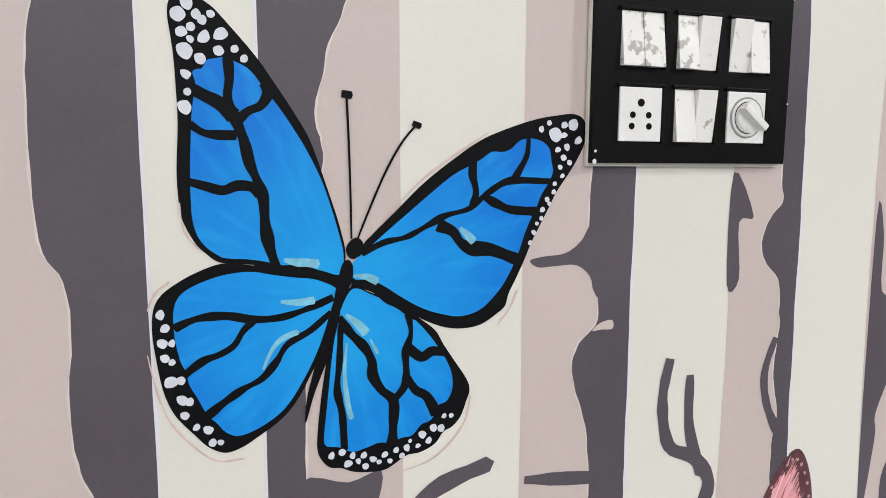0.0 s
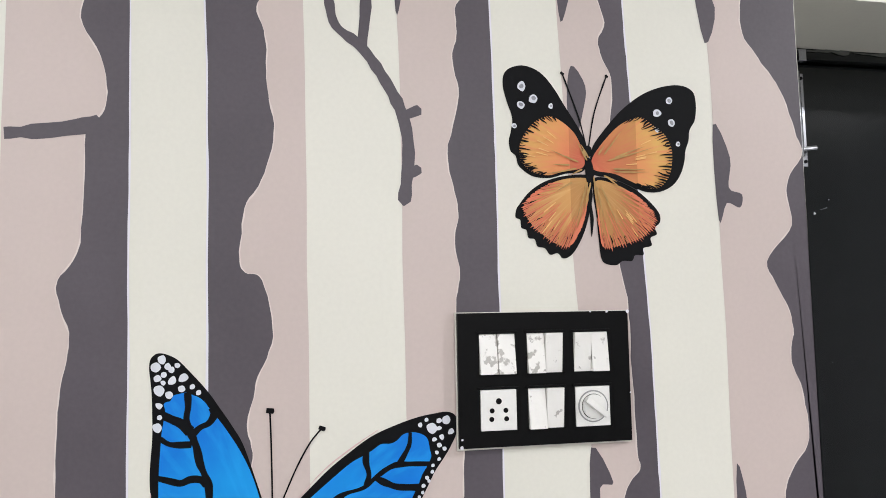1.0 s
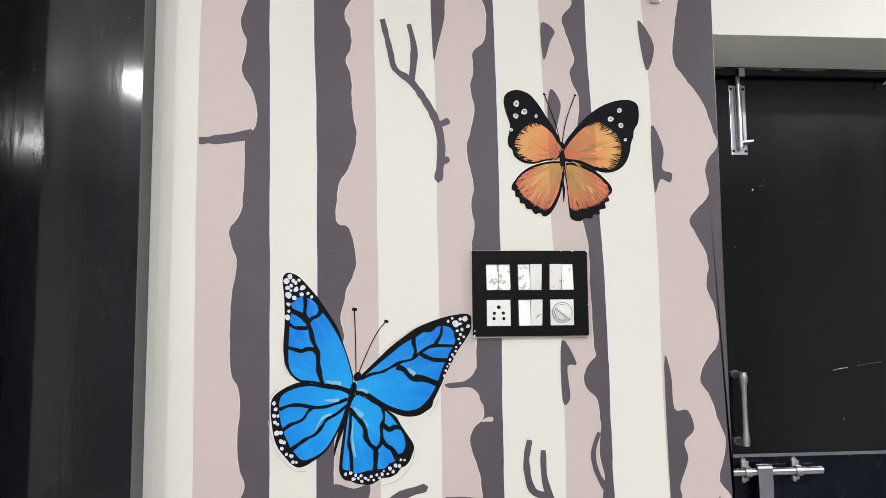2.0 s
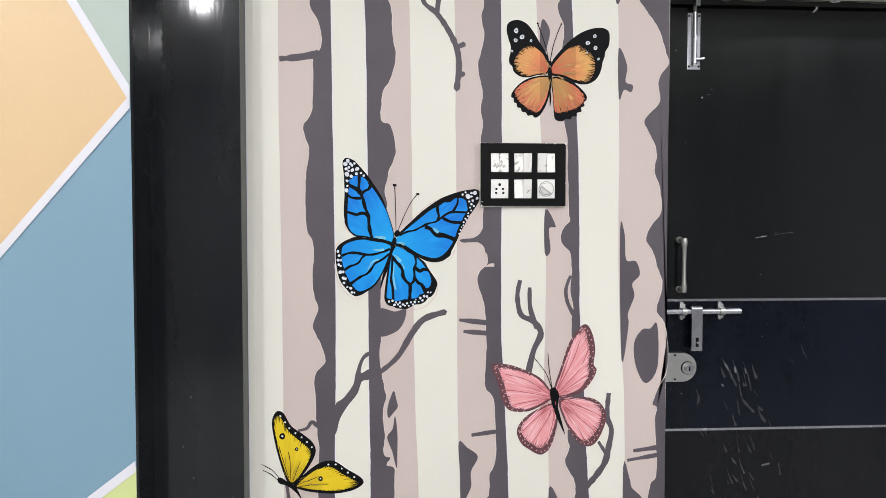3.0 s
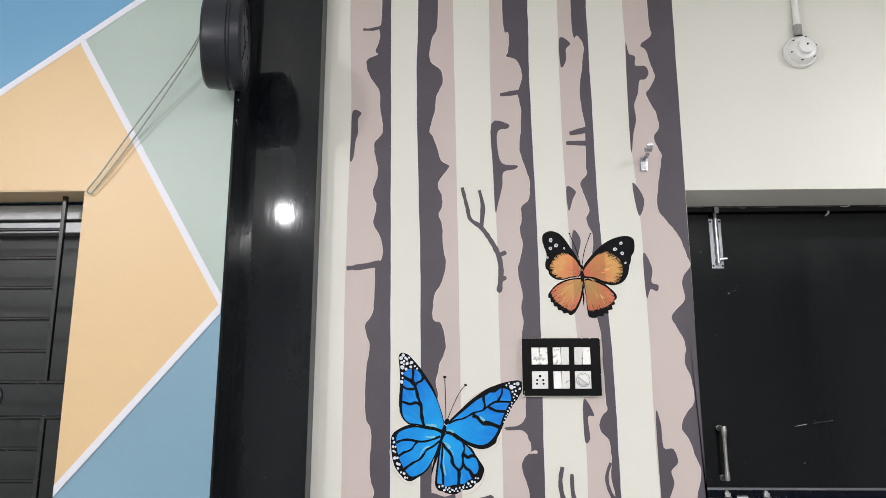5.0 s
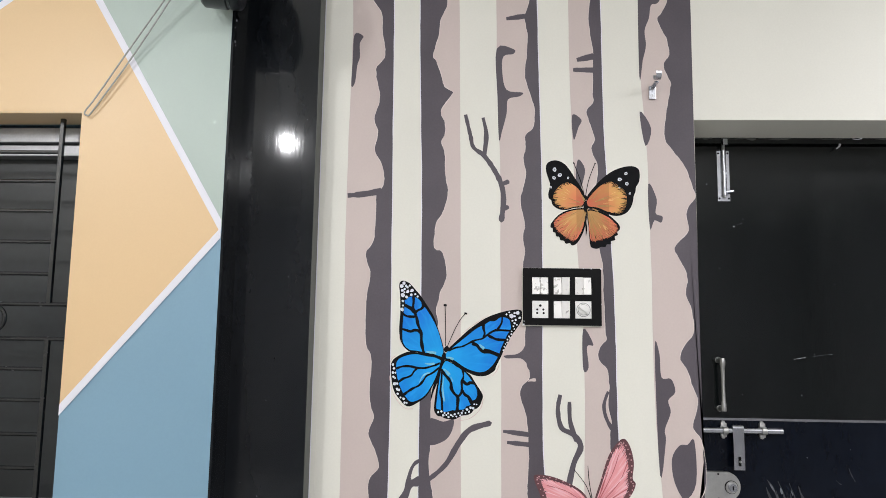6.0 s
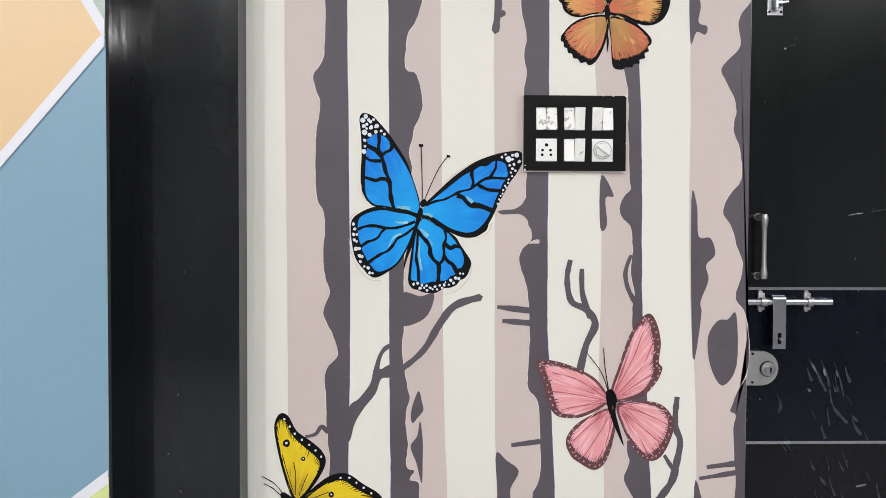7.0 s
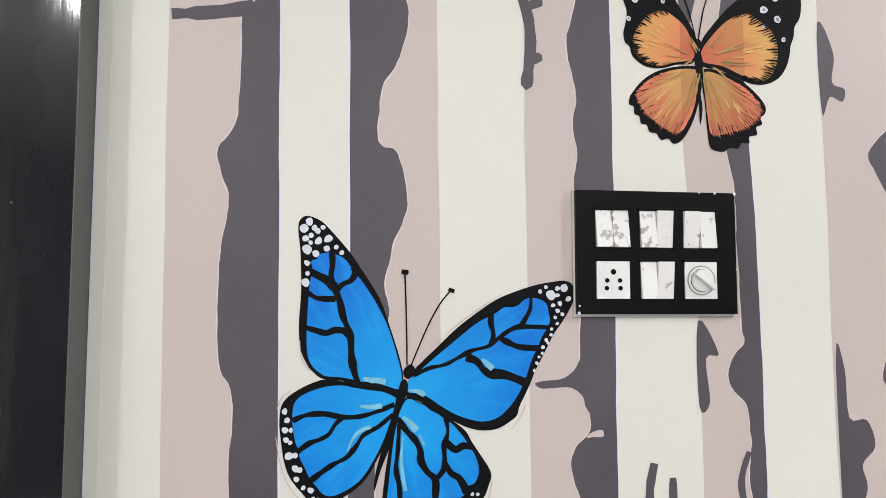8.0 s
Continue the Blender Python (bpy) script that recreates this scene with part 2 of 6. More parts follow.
def film(name, bm, material, parent, label=""):
    face_front(bm)
    lift = 0.000006 * len(parent.children)
    for v in bm.verts:
        v.co.y = (v.co.y * 0.25 if abs(v.co.y) < 0.01 else v.co.y) - lift
    me = bpy.data.meshes.new(name)
    bm.to_mesh(me)
    bm.free()
    me.materials.append(material)
    ob = new(name, me)
    ob.parent = parent
    ob.matrix_parent_inverse = parent.matrix_world.inverted()
    if label:
        ob["label"] = label
    return ob


def wing_paint(name, centre, inner, outer, radius, streak, rays=9.0, amount=0.6, under=None):
    """Wing paint: blends outward from the body, with brush streaks that fan out of it."""
    m = bpy.data.materials.new(name)
    m.use_nodes = True
    n, l = m.node_tree.nodes, m.node_tree.links
    b = n["Principled BSDF"]
    b.inputs["Roughness"].default_value, b.inputs["Specular IOR Level"].default_value = 0.5, 0.25
    geo = n.new("ShaderNodeNewGeometry")
    sub = n.new("ShaderNodeVectorMath")
    sub.operation = "SUBTRACT"
    sub.inputs[1].default_value = (centre[0], 0, centre[1])
    l.new(geo.outputs["Position"], sub.inputs[0])
    ln = n.new("ShaderNodeVectorMath")
    ln.operation = "LENGTH"
    l.new(sub.outputs[0], ln.inputs[0])
    sep = n.new("ShaderNodeSeparateXYZ")
    l.new(sub.outputs[0], sep.inputs[0])
    at = n.new("ShaderNodeMath")
    at.operation = "ARCTAN2"
    l.new(sep.outputs["Z"], at.inputs[0])
    l.new(sep.outputs["X"], at.inputs[1])
    ang = n.new("ShaderNodeMath")
    ang.operation = "MULTIPLY"
    ang.inputs[1].default_value = rays
    l.new(at.outputs[0], ang.inputs[0])
    rad = n.new("ShaderNodeMath")
    rad.operation = "MULTIPLY"
    rad.inputs[1].default_value = 14.0
    l.new(ln.outputs["Value"], rad.inputs[0])
    com = n.new("ShaderNodeCombineXYZ")
    l.new(ang.outputs[0], com.inputs[0])
    l.new(rad.outputs[0], com.inputs[1])
    nz = n.new("ShaderNodeTexNoise")
    nz.inputs["Scale"].default_value, nz.inputs["Detail"].default_value = 1.0, 5
    l.new(com.outputs[0], nz.inputs["Vector"])
    cloud = n.new("ShaderNodeTexNoise")
    cloud.inputs["Scale"].default_value, cloud.inputs["Detail"].default_value = 22, 3
    l.new(geo.outputs["Position"], cloud.inputs["Vector"])
    fall = n.new("ShaderNodeMapRange")
    fall.inputs["From Max"].default_value = radius
    l.new(ln.outputs["Value"], fall.inputs["Value"])
    add = n.new("ShaderNodeMath")
    add.operation = "MULTIPLY_ADD"
    add.inputs[1].default_value = 0.7
    l.new(cloud.outputs["Fac"], add.inputs[0])
    l.new(fall.outputs[0], add.inputs[2])
    shift = n.new("ShaderNodeMath")
    shift.operation = "SUBTRACT"
    shift.use_clamp = True
    shift.inputs[1].default_value = 0.35
    l.new(add.outputs[0], shift.inputs[0])
    mix = n.new("ShaderNodeMix")
    mix.data_type = "RGBA"
    mix.inputs["A"].default_value, mix.inputs["B"].default_value = inner, outer
    l.new(shift.outputs[0], mix.inputs["Factor"])
    thr = n.new("ShaderNodeMapRange")
    thr.inputs["From Min"].default_value, thr.inputs["From Max"].default_value = 0.48, 0.68
    thr.inputs["To Max"].default_value = amount
    l.new(nz.outputs["Fac"], thr.inputs["Value"])
    mix2 = n.new("ShaderNodeMix")
    mix2.data_type = "RGBA"
    mix2.inputs["B"].default_value = streak
    l.new(thr.outputs[0], mix2.inputs["Factor"])
    l.new(mix.outputs["Result"], mix2.inputs["A"])
    last = mix2.outputs["Result"]
    if under:
        # the trunk below shows through the thin paint
        px = n.new("ShaderNodeSeparateXYZ")
        l.new(geo.outputs["Position"], px.inputs[0])
        tone = n.new("ShaderNodeMath")
        tone.operation = "COMPARE"
        tone.inputs[1].default_value, tone.inputs[2].default_value = (under[0] + under[1]) / 2, (under[1] - under[0]) / 2
        l.new(px.outputs["X"], tone.inputs[0])
        weak = n.new("ShaderNodeMath")
        weak.operation = "MULTIPLY"
        weak.inputs[1].default_value = 0.7
        l.new(tone.outputs[0], weak.inputs[0])
        mix3 = n.new("ShaderNodeMix")
        mix3.data_type, mix3.blend_type = "RGBA", "MULTIPLY"
        mix3.inputs["B"].default_value = under[2]
        l.new(weak.outputs[0], mix3.inputs["Factor"])
        l.new(last, mix3.inputs["A"])
        last = mix3.outputs["Result"]
    l.new(last, b.inputs["Base Color"])
    bp = n.new("ShaderNodeBump")
    bp.inputs["Strength"].default_value, bp.inputs["Distance"].default_value = 0.05, 0.001
    l.new(nz.outputs["Fac"], bp.inputs["Height"])
    l.new(bp.outputs[0], b.inputs["Normal"])
    return m


# ---------------- mural data: x and height of the painted outlines ----------------
SHADE_1 = [(-0.418, 2.68), (-0.426, 2.645), (-0.423, 2.602), (-0.436, 2.557), (-0.428, 2.547), (-0.462, 2.528), (-0.458, 2.490), (-0.446, 2.462), (-0.422, 2.424), (-0.417, 2.358), (-0.408, 2.294), (-0.433, 2.258), (-0.433, 2.227), (-0.422, 2.159), (-0.436, 2.100), (-0.424, 2.057), (-0.432, 2.006), (-0.408, 1.955), (-0.404, 1.905), (-0.421, 1.878), (-0.425, 1.858), (-0.427, 1.747), (-0.449, 1.706), (-0.448, 1.682), (-0.436, 1.640), (-0.443, 1.592), (-0.446, 1.542), (-0.444, 1.445), (-0.427, 1.405), (-0.430, 1.316), (-0.427, 1.276), (-0.416, 1.237), (-0.430, 1.196), (-0.410, 1.149), (-0.399, 1.105), (-0.425, 1.068), (-0.424, 1.002), (-0.422, 0.937), (-0.416, 0.871), (-0.421, 0.787), (-0.416, 0.737), (-0.409, 0.711), (-0.435, 0.652), (-0.432, 0.602), (-0.438, 0.498), (-0.438, 0.460)]
LIGHT_EDGE_1 = [(-0.518, 2.682), (-0.507, 2.368), (-0.511, 1.872), (-0.506, 1.237), (-0.505, 1.003), (-0.504, 0.687), (-0.503, 0.463)]
DARK_EDGE_1 = [(-0.388, 2.679), (-0.384, 2.387), (-0.378, 1.872), (-0.371, 1.236), (-0.374, 0.937), (-0.375, 0.770), (-0.373, 0.515)]
SHADE_2 = [(-0.241, 2.665), (-0.258, 2.599), (-0.266, 2.528), (-0.232, 2.490), (-0.225, 2.452), (-0.244, 2.405), (-0.249, 2.359), (-0.265, 2.294), (-0.256, 2.275), (-0.240, 2.232), (-0.232, 2.199), (-0.206, 2.181), (-0.211, 2.169), (-0.240, 2.122), (-0.228, 2.087), (-0.227, 2.054), (-0.237, 2.032), (-0.226, 1.987), (-0.225, 1.936), (-0.216, 1.879), (-0.231, 1.821), (-0.249, 1.788), (-0.255, 1.730), (-0.249, 1.713), (-0.229, 1.704), (-0.217, 1.639), (-0.234, 1.593), (-0.241, 1.560), (-0.245, 1.538), (-0.239, 1.502), (-0.246, 1.464), (-0.251, 1.428), (-0.255, 1.316), (-0.256, 1.239), (-0.256, 1.219), (-0.255, 1.171), (-0.260, 1.116), (-0.248, 1.035), (-0.243, 1.013), (-0.251, 0.977), (-0.250, 0.936), (-0.246, 0.912), (-0.250, 0.862), (-0.232, 0.852), (-0.243, 0.833), (-0.222, 0.824), (-0.223, 0.770), (-0.222, 0.685), (-0.219, 0.601), (-0.216, 0.532), (-0.214, 0.458)]
LIGHT_EDGE_2 = [(-0.193, 2.674), (-0.188, 2.387), (-0.180, 1.869), (-0.175, 1.460), (-0.171, 1.099), (-0.167, 0.936), (-0.161, 0.769), (-0.157, 0.462)]
DARK_EDGE_2 = [(-0.304, 2.677), (-0.306, 2.386), (-0.292, 1.871), (-0.289, 1.380), (-0.288, 1.099), (-0.286, 0.903), (-0.285, 0.770), (-0.284, 0.462)]
SHADE_3 = [(-0.038, 2.651), (-0.021, 2.612), (-0.023, 2.555), (-0.030, 2.533), (-0.001, 2.523), (0.015, 2.489), (0.016, 2.452), (0.003, 2.414), (0.008, 2.386), (0.013, 2.332), (0.005, 2.236), (0.016, 2.186), (0.032, 2.135), (0.029, 2.076), (0.007, 2.051), (0.006, 2.009), (-0.000, 1.976), (0.008, 1.934), (-0.008, 1.859), (-0.001, 1.818), (0.005, 1.785), (-0.001, 1.752), (0.005, 1.711), (-0.001, 1.661), (0.006, 1.572), (0.006, 1.492), (0.005, 1.435), (0.014, 1.395), (0.018, 1.355), (-0.004, 1.331), (-0.007, 1.300), (0.008, 1.252), (0.015, 1.175), (0.014, 1.098), (0.012, 1.033), (0.034, 1.001), (0.040, 0.911), (0.039, 0.836), (0.024, 0.802), (0.023, 0.752), (0.006, 0.727), (0.023, 0.693), (0.035, 0.608), (0.022, 0.591), (-0.008, 0.586), (-0.009, 0.557), (0.011, 0.531), (0.031, 0.496), (0.036, 0.458)]
LIGHT_EDGE_3 = [(-0.08, 2.671), (-0.078, 2.331), (-0.067, 1.985), (-0.064, 1.654), (-0.061, 1.380), (-0.059, 1.001), (-0.053, 0.770), (-0.047, 0.462)]
DARK_EDGE_3 = [(0.041, 2.668), (0.042, 2.387), (0.051, 2.034), (0.055, 1.670), (0.054, 1.236), (0.061, 1.050), (0.073, 0.802), (0.081, 0.457)]
SHADE_4 = [(0.176, 2.627), (0.193, 2.598), (0.210, 2.565), (0.203, 2.498), (0.192, 2.405), (0.203, 2.313), (0.204, 2.291), (0.202, 2.182), (0.202, 2.149), (0.183, 2.124), (0.191, 2.090), (0.206, 2.040), (0.196, 2.015), (0.202, 1.990), (0.214, 1.957), (0.207, 1.883), (0.214, 1.799), (0.215, 1.726), (0.225, 1.668), (0.226, 1.587), (0.229, 1.491), (0.233, 1.466), (0.220, 1.450), (0.208, 1.426), (0.214, 1.402), (0.234, 1.378), (0.238, 1.331), (0.234, 1.284), (0.243, 1.236), (0.238, 1.194), (0.243, 1.098), (0.239, 1.000), (0.230, 0.901), (0.235, 0.868), (0.223, 0.835), (0.232, 0.810), (0.247, 0.784), (0.252, 0.759), (0.248, 0.717), (0.258, 0.666), (0.271, 0.615), (0.254, 0.582), (0.257, 0.564), (0.272, 0.547), (0.273, 0.495), (0.279, 0.457)]
LIGHT_EDGE_4 = [(0.133, 2.666), (0.134, 2.313), (0.142, 2.032), (0.155, 1.702), (0.169, 1.490), (0.170, 1.236), (0.167, 1.000), (0.179, 0.852), (0.187, 0.460)]
DARK_EDGE_4 = [(0.224, 2.663), (0.227, 2.479), (0.232, 2.115), (0.238, 1.948), (0.251, 1.700), (0.258, 1.458), (0.260, 1.236), (0.270, 1.098), (0.278, 0.901), (0.291, 0.700), (0.294, 0.599), (0.306, 0.456)]
SHADE_5 = [(0.414, 2.659), (0.42, 2.602), (0.385, 2.565), (0.401, 2.545), (0.413, 2.497), (0.423, 2.460), (0.406, 2.423), (0.393, 2.404), (0.407, 2.368), (0.419, 2.341), (0.426, 2.295), (0.408, 2.263), (0.423, 2.220), (0.427, 2.196), (0.412, 2.112), (0.406, 2.046), (0.430, 2.003), (0.461, 1.961), (0.483, 1.896), (0.490, 1.872), (0.470, 1.843), (0.462, 1.814), (0.467, 1.773), (0.427, 1.724), (0.445, 1.683), (0.460, 1.642), (0.455, 1.594), (0.468, 1.553), (0.474, 1.489), (0.446, 1.449), (0.434, 1.417), (0.455, 1.377), (0.463, 1.346), (0.479, 1.298), (0.465, 1.236), (0.470, 1.217), (0.489, 1.184), (0.496, 1.080), (0.468, 1.015), (0.456, 0.982), (0.469, 0.971), (0.463, 0.933), (0.469, 0.834), (0.467, 0.784), (0.452, 0.766), (0.443, 0.699), (0.446, 0.666), (0.463, 0.632), (0.467, 0.615), (0.453, 0.597), (0.458, 0.546), (0.451, 0.511), (0.420, 0.456)]
LIGHT_EDGE_5 = [(0.337, 2.661), (0.340, 2.536), (0.340, 2.332), (0.341, 2.230), (0.354, 2.030), (0.358, 1.864), (0.361, 1.667), (0.361, 1.442), (0.365, 1.235), (0.380, 0.999), (0.384, 0.767), (0.386, 0.495)]
KNOTS_1 = [
    [(-0.502, 2.359), (-0.475, 2.353), (-0.485, 2.331), (-0.484, 2.288), (-0.491, 2.262), (-0.496, 2.211), (-0.507, 2.200), (-0.505, 2.280)],
]
KNOTS_2 = [
    [(-0.262, 1.170), (-0.221, 1.177), (-0.199, 1.201), (-0.192, 1.237), (-0.221, 1.231), (-0.261, 1.237)],
]
KNOTS_2_LOW = [
    [(-0.224, 1.026), (-0.236, 0.999), (-0.241, 0.973), (-0.237, 0.956), (-0.225, 0.969), (-0.214, 0.984), (-0.217, 1.002)],
    [(-0.221, 0.961), (-0.227, 0.928), (-0.241, 0.908), (-0.236, 0.887), (-0.228, 0.867), (-0.217, 0.824), (-0.215, 0.870), (-0.215, 0.919)],
    [(-0.248, 0.525), (-0.235, 0.504), (-0.221, 0.483), (-0.217, 0.444), (-0.257, 0.445), (-0.256, 0.483)],
]
PALE_2 = [
    [(-0.264, 0.445), (-0.259, 0.511), (-0.247, 0.546), (-0.233, 0.541), (-0.218, 0.514), (-0.214, 0.445)],
]
KNOTS_3 = [
    [(-0.078, 2.313), (-0.027, 2.311), (-0.029, 2.297), (-0.058, 2.289), (-0.061, 2.240), (-0.048, 2.187), (-0.002, 2.179), (-0.011, 2.167), (-0.044, 2.158), (-0.048, 2.116), (-0.061, 2.063), (-0.070, 2.037), (-0.075, 2.169)],
]
KNOTS_3_LOW = [
    [(-0.056, 0.890), (-0.033, 0.874), (-0.006, 0.850), (-0.024, 0.811), (-0.024, 0.769), (-0.049, 0.732), (-0.053, 0.811)],
]
KNOTS_4 = [
    [(0.137, 2.593), (0.170, 2.574), (0.156, 2.555), (0.155, 2.517), (0.138, 2.496)],
    [(0.142, 2.111), (0.169, 2.097), (0.160, 2.074), (0.146, 2.037)],
    [(0.158, 1.979), (0.177, 1.953), (0.173, 1.920), (0.159, 1.878), (0.151, 1.928)],
]
KNOTS_4_LOW = [
    [(0.168, 1.493), (0.196, 1.449), (0.178, 1.443), (0.182, 1.386), (0.167, 1.381)],
]
KNOTS_4_FOOT = [
    [(0.181, 0.763), (0.205, 0.734), (0.204, 0.691), (0.221, 0.633), (0.222, 0.604), (0.232, 0.588), (0.205, 0.547), (0.201, 0.496), (0.190, 0.475), (0.186, 0.616)],
]
KNOTS_5 = [
    [(0.339, 2.558), (0.349, 2.536), (0.367, 2.526), (0.366, 2.497), (0.396, 2.494), (0.405, 2.470), (0.393, 2.451), (0.376, 2.446), (0.369, 2.405), (0.356, 2.368), (0.359, 2.322), (0.349, 2.277), (0.338, 2.228)],
    [(0.337, 2.122), (0.369, 2.071), (0.351, 2.020)],
]
KNOTS_5_MID = [
    [(0.357, 1.908), (0.380, 1.864), (0.376, 1.823), (0.395, 1.814), (0.391, 1.796), (0.372, 1.802), (0.359, 1.779)],
    [(0.365, 1.440), (0.378, 1.426), (0.382, 1.362), (0.408, 1.358), (0.419, 1.323), (0.399, 1.299), (0.405, 1.267), (0.388, 1.220), (0.390, 1.189), (0.372, 1.098)],
    [(0.405, 1.142), (0.426, 1.178), (0.448, 1.181), (0.467, 1.192), (0.469, 1.080), (0.438, 1.036), (0.411, 1.080)],
]
KNOTS_5_LOW = [
    [(0.379, 0.813), (0.397, 0.783), (0.403, 0.759), (0.428, 0.734), (0.434, 0.708), (0.426, 0.674), (0.409, 0.666), (0.408, 0.598), (0.393, 0.547), (0.385, 0.482)],
]
TWIGS_1 = [
    ([(-0.508, 1.869), (-0.457, 1.874), (-0.411, 1.883)], 0.014),
]
TWIGS_1_TOP = [
    ([(-0.476, 2.632), (-0.449, 2.632), (-0.419, 2.639)], 0.008),
]
TWIGS_2 = [
    ([(-0.262, 1.072), (-0.214, 1.114), (-0.178, 1.173), (-0.146, 1.211), (-0.092, 1.229)], 0.013),
]
TWIGS_2_LOW = [
    ([(-0.227, 0.689), (-0.186, 0.655), (-0.156, 0.638), (-0.129, 0.650), (-0.081, 0.648), (-0.059, 0.617), (-0.045, 0.562)], 0.013),
    ([(-0.219, 0.604), (-0.186, 0.616), (-0.165, 0.638)], 0.008),
    ([(-0.350, 0.726), (-0.321, 0.723), (-0.283, 0.738)], 0.008),
    ([(-0.336, 0.603), (-0.306, 0.624), (-0.278, 0.626)], 0.008),
    ([(-0.468, 0.927), (-0.446, 0.933), (-0.433, 0.949), (-0.419, 0.937)], 0.007),
    ([(-0.498, 0.787), (-0.490, 0.720), (-0.489, 0.650)], 0.009),
]
TWIGS_3 = [
    ([(-0.168, 2.112), (-0.153, 2.049), (-0.144, 2.014), (-0.113, 1.989), (-0.084, 1.948), (-0.063, 1.905), (-0.056, 1.859), (-0.062, 1.799)], 0.011),
    ([(-0.117, 2.103), (-0.107, 2.053), (-0.112, 1.992)], 0.01),
    ([(-0.065, 1.903), (-0.042, 1.913)], 0.01),
    ([(-0.063, 1.828), (-0.043, 1.839)], 0.01),
    ([(-0.055, 1.208), (0.017, 1.200)], 0.01),
    ([(-0.044, 1.178), (0.016, 1.173)], 0.01),
]
TWIGS_3_TOP = [
    ([(-0.050, 2.406), (0.006, 2.414)], 0.012),
]
TWIGS_3_LOW = [
    ([(-0.023, 0.907), (0.038, 0.915)], 0.009),
]
TWIGS_4 = [
    ([(0.103, 1.310), (0.096, 1.268), (0.106, 1.220), (0.138, 1.203), (0.158, 1.171), (0.139, 1.126), (0.125, 1.067)], 0.012),
    ([(0.128, 1.291), (0.130, 1.236), (0.147, 1.186)], 0.01),
    ([(0.235, 1.321), (0.223, 1.284), (0.229, 1.248), (0.248, 1.213)], 0.008),
]
TWIGS_4_TOP = [
    ([(0.157, 2.278), (0.205, 2.289)], 0.014),
    ([(0.146, 2.248), (0.206, 2.247)], 0.012),
]
TWIGS_4_LOW = [
    ([(0.339, 1.012), (0.335, 0.951), (0.347, 0.914), (0.339, 0.865), (0.330, 0.828), (0.308, 0.795), (0.282, 0.765)], 0.013),
    ([(0.312, 0.884), (0.331, 0.854)], 0.008),
]
TWIGS_5 = [
    ([(0.406, 0.857), (0.471, 0.865)], 0.01),
    ([(0.390, 0.832), (0.472, 0.845)], 0.008),
]
BLUE_WINGS = [
    [(-0.2221, 1.4246), (-0.2270, 1.4501), (-0.2372, 1.4821), (-0.2498, 1.5177), (-0.2622, 1.5393), (-0.2760, 1.5602), (-0.2904, 1.5806), (-0.3148, 1.6082), (-0.3239, 1.6165), (-0.3338, 1.6214), (-0.3410, 1.6228), (-0.3464, 1.6213), (-0.3509, 1.6156), (-0.3519, 1.6059), (-0.3505, 1.5935), (-0.3488, 1.5775), (-0.3479, 1.5573), (-0.3474, 1.5287), (-0.3493, 1.4955), (-0.3489, 1.4745), (-0.3470, 1.4583), (-0.3384, 1.4401), (-0.3305, 1.4311), (-0.3195, 1.4236), (-0.2949, 1.4208), (-0.2732, 1.4162), (-0.2463, 1.4117), (-0.2279, 1.4038)],
    [(-0.2088, 1.4311), (-0.1992, 1.4424), (-0.1798, 1.4607), (-0.1552, 1.4839), (-0.1301, 1.5029), (-0.1044, 1.5198), (-0.0780, 1.5308), (-0.0509, 1.5392), (-0.0286, 1.5432), (-0.0143, 1.5445), (-0.0043, 1.5403), (-0.0004, 1.5288), (-0.0035, 1.5162), (-0.0100, 1.5035), (-0.0183, 1.4908), (-0.0293, 1.4757), (-0.0374, 1.4606), (-0.0455, 1.4455), (-0.0536, 1.4305), (-0.0599, 1.4155), (-0.0685, 1.3980), (-0.0749, 1.3856), (-0.0780, 1.3750), (-0.0856, 1.3684), (-0.1018, 1.3593), (-0.1206, 1.3571), (-0.1391, 1.3605), (-0.1597, 1.3699), (-0.1748, 1.3793), (-0.1897, 1.3884), (-0.2042, 1.3969), (-0.2176, 1.4009)],
    [(-0.3195, 1.4228), (-0.3391, 1.4162), (-0.3536, 1.4083), (-0.3639, 1.4002), (-0.3695, 1.3897), (-0.3709, 1.3724), (-0.3692, 1.3539), (-0.3660, 1.3323), (-0.3621, 1.3175), (-0.3572, 1.3066), (-0.3513, 1.2982), (-0.3425, 1.2879), (-0.3331, 1.2774), (-0.3204, 1.2710), (-0.3072, 1.2739), (-0.2938, 1.2816), (-0.2801, 1.2903), (-0.2686, 1.3009), (-0.2592, 1.3142), (-0.2521, 1.3278), (-0.2449, 1.3414), (-0.2387, 1.3575), (-0.2338, 1.3760), (-0.2280, 1.3968), (-0.2395, 1.4082), (-0.2554, 1.4117), (-0.2754, 1.4163), (-0.2992, 1.4210)],
    [(-0.2281, 1.3827), (-0.2176, 1.3995), (-0.1994, 1.3928), (-0.1798, 1.3844), (-0.1597, 1.3699), (-0.1442, 1.3574), (-0.1363, 1.3442), (-0.1256, 1.3281), (-0.1147, 1.3117), (-0.1113, 1.3010), (-0.1144, 1.2909), (-0.1196, 1.2775), (-0.1276, 1.2690), (-0.1356, 1.2654), (-0.1435, 1.2555), (-0.1566, 1.2495), (-0.1696, 1.2482), (-0.1798, 1.2424), (-0.1900, 1.2377), (-0.2050, 1.2379), (-0.2173, 1.2402), (-0.2270, 1.2447), (-0.2366, 1.2466), (-0.2437, 1.2540), (-0.2473, 1.2644), (-0.2466, 1.2814), (-0.2445, 1.3005), (-0.2419, 1.3196), (-0.2379, 1.3431), (-0.2330, 1.3665)],
]
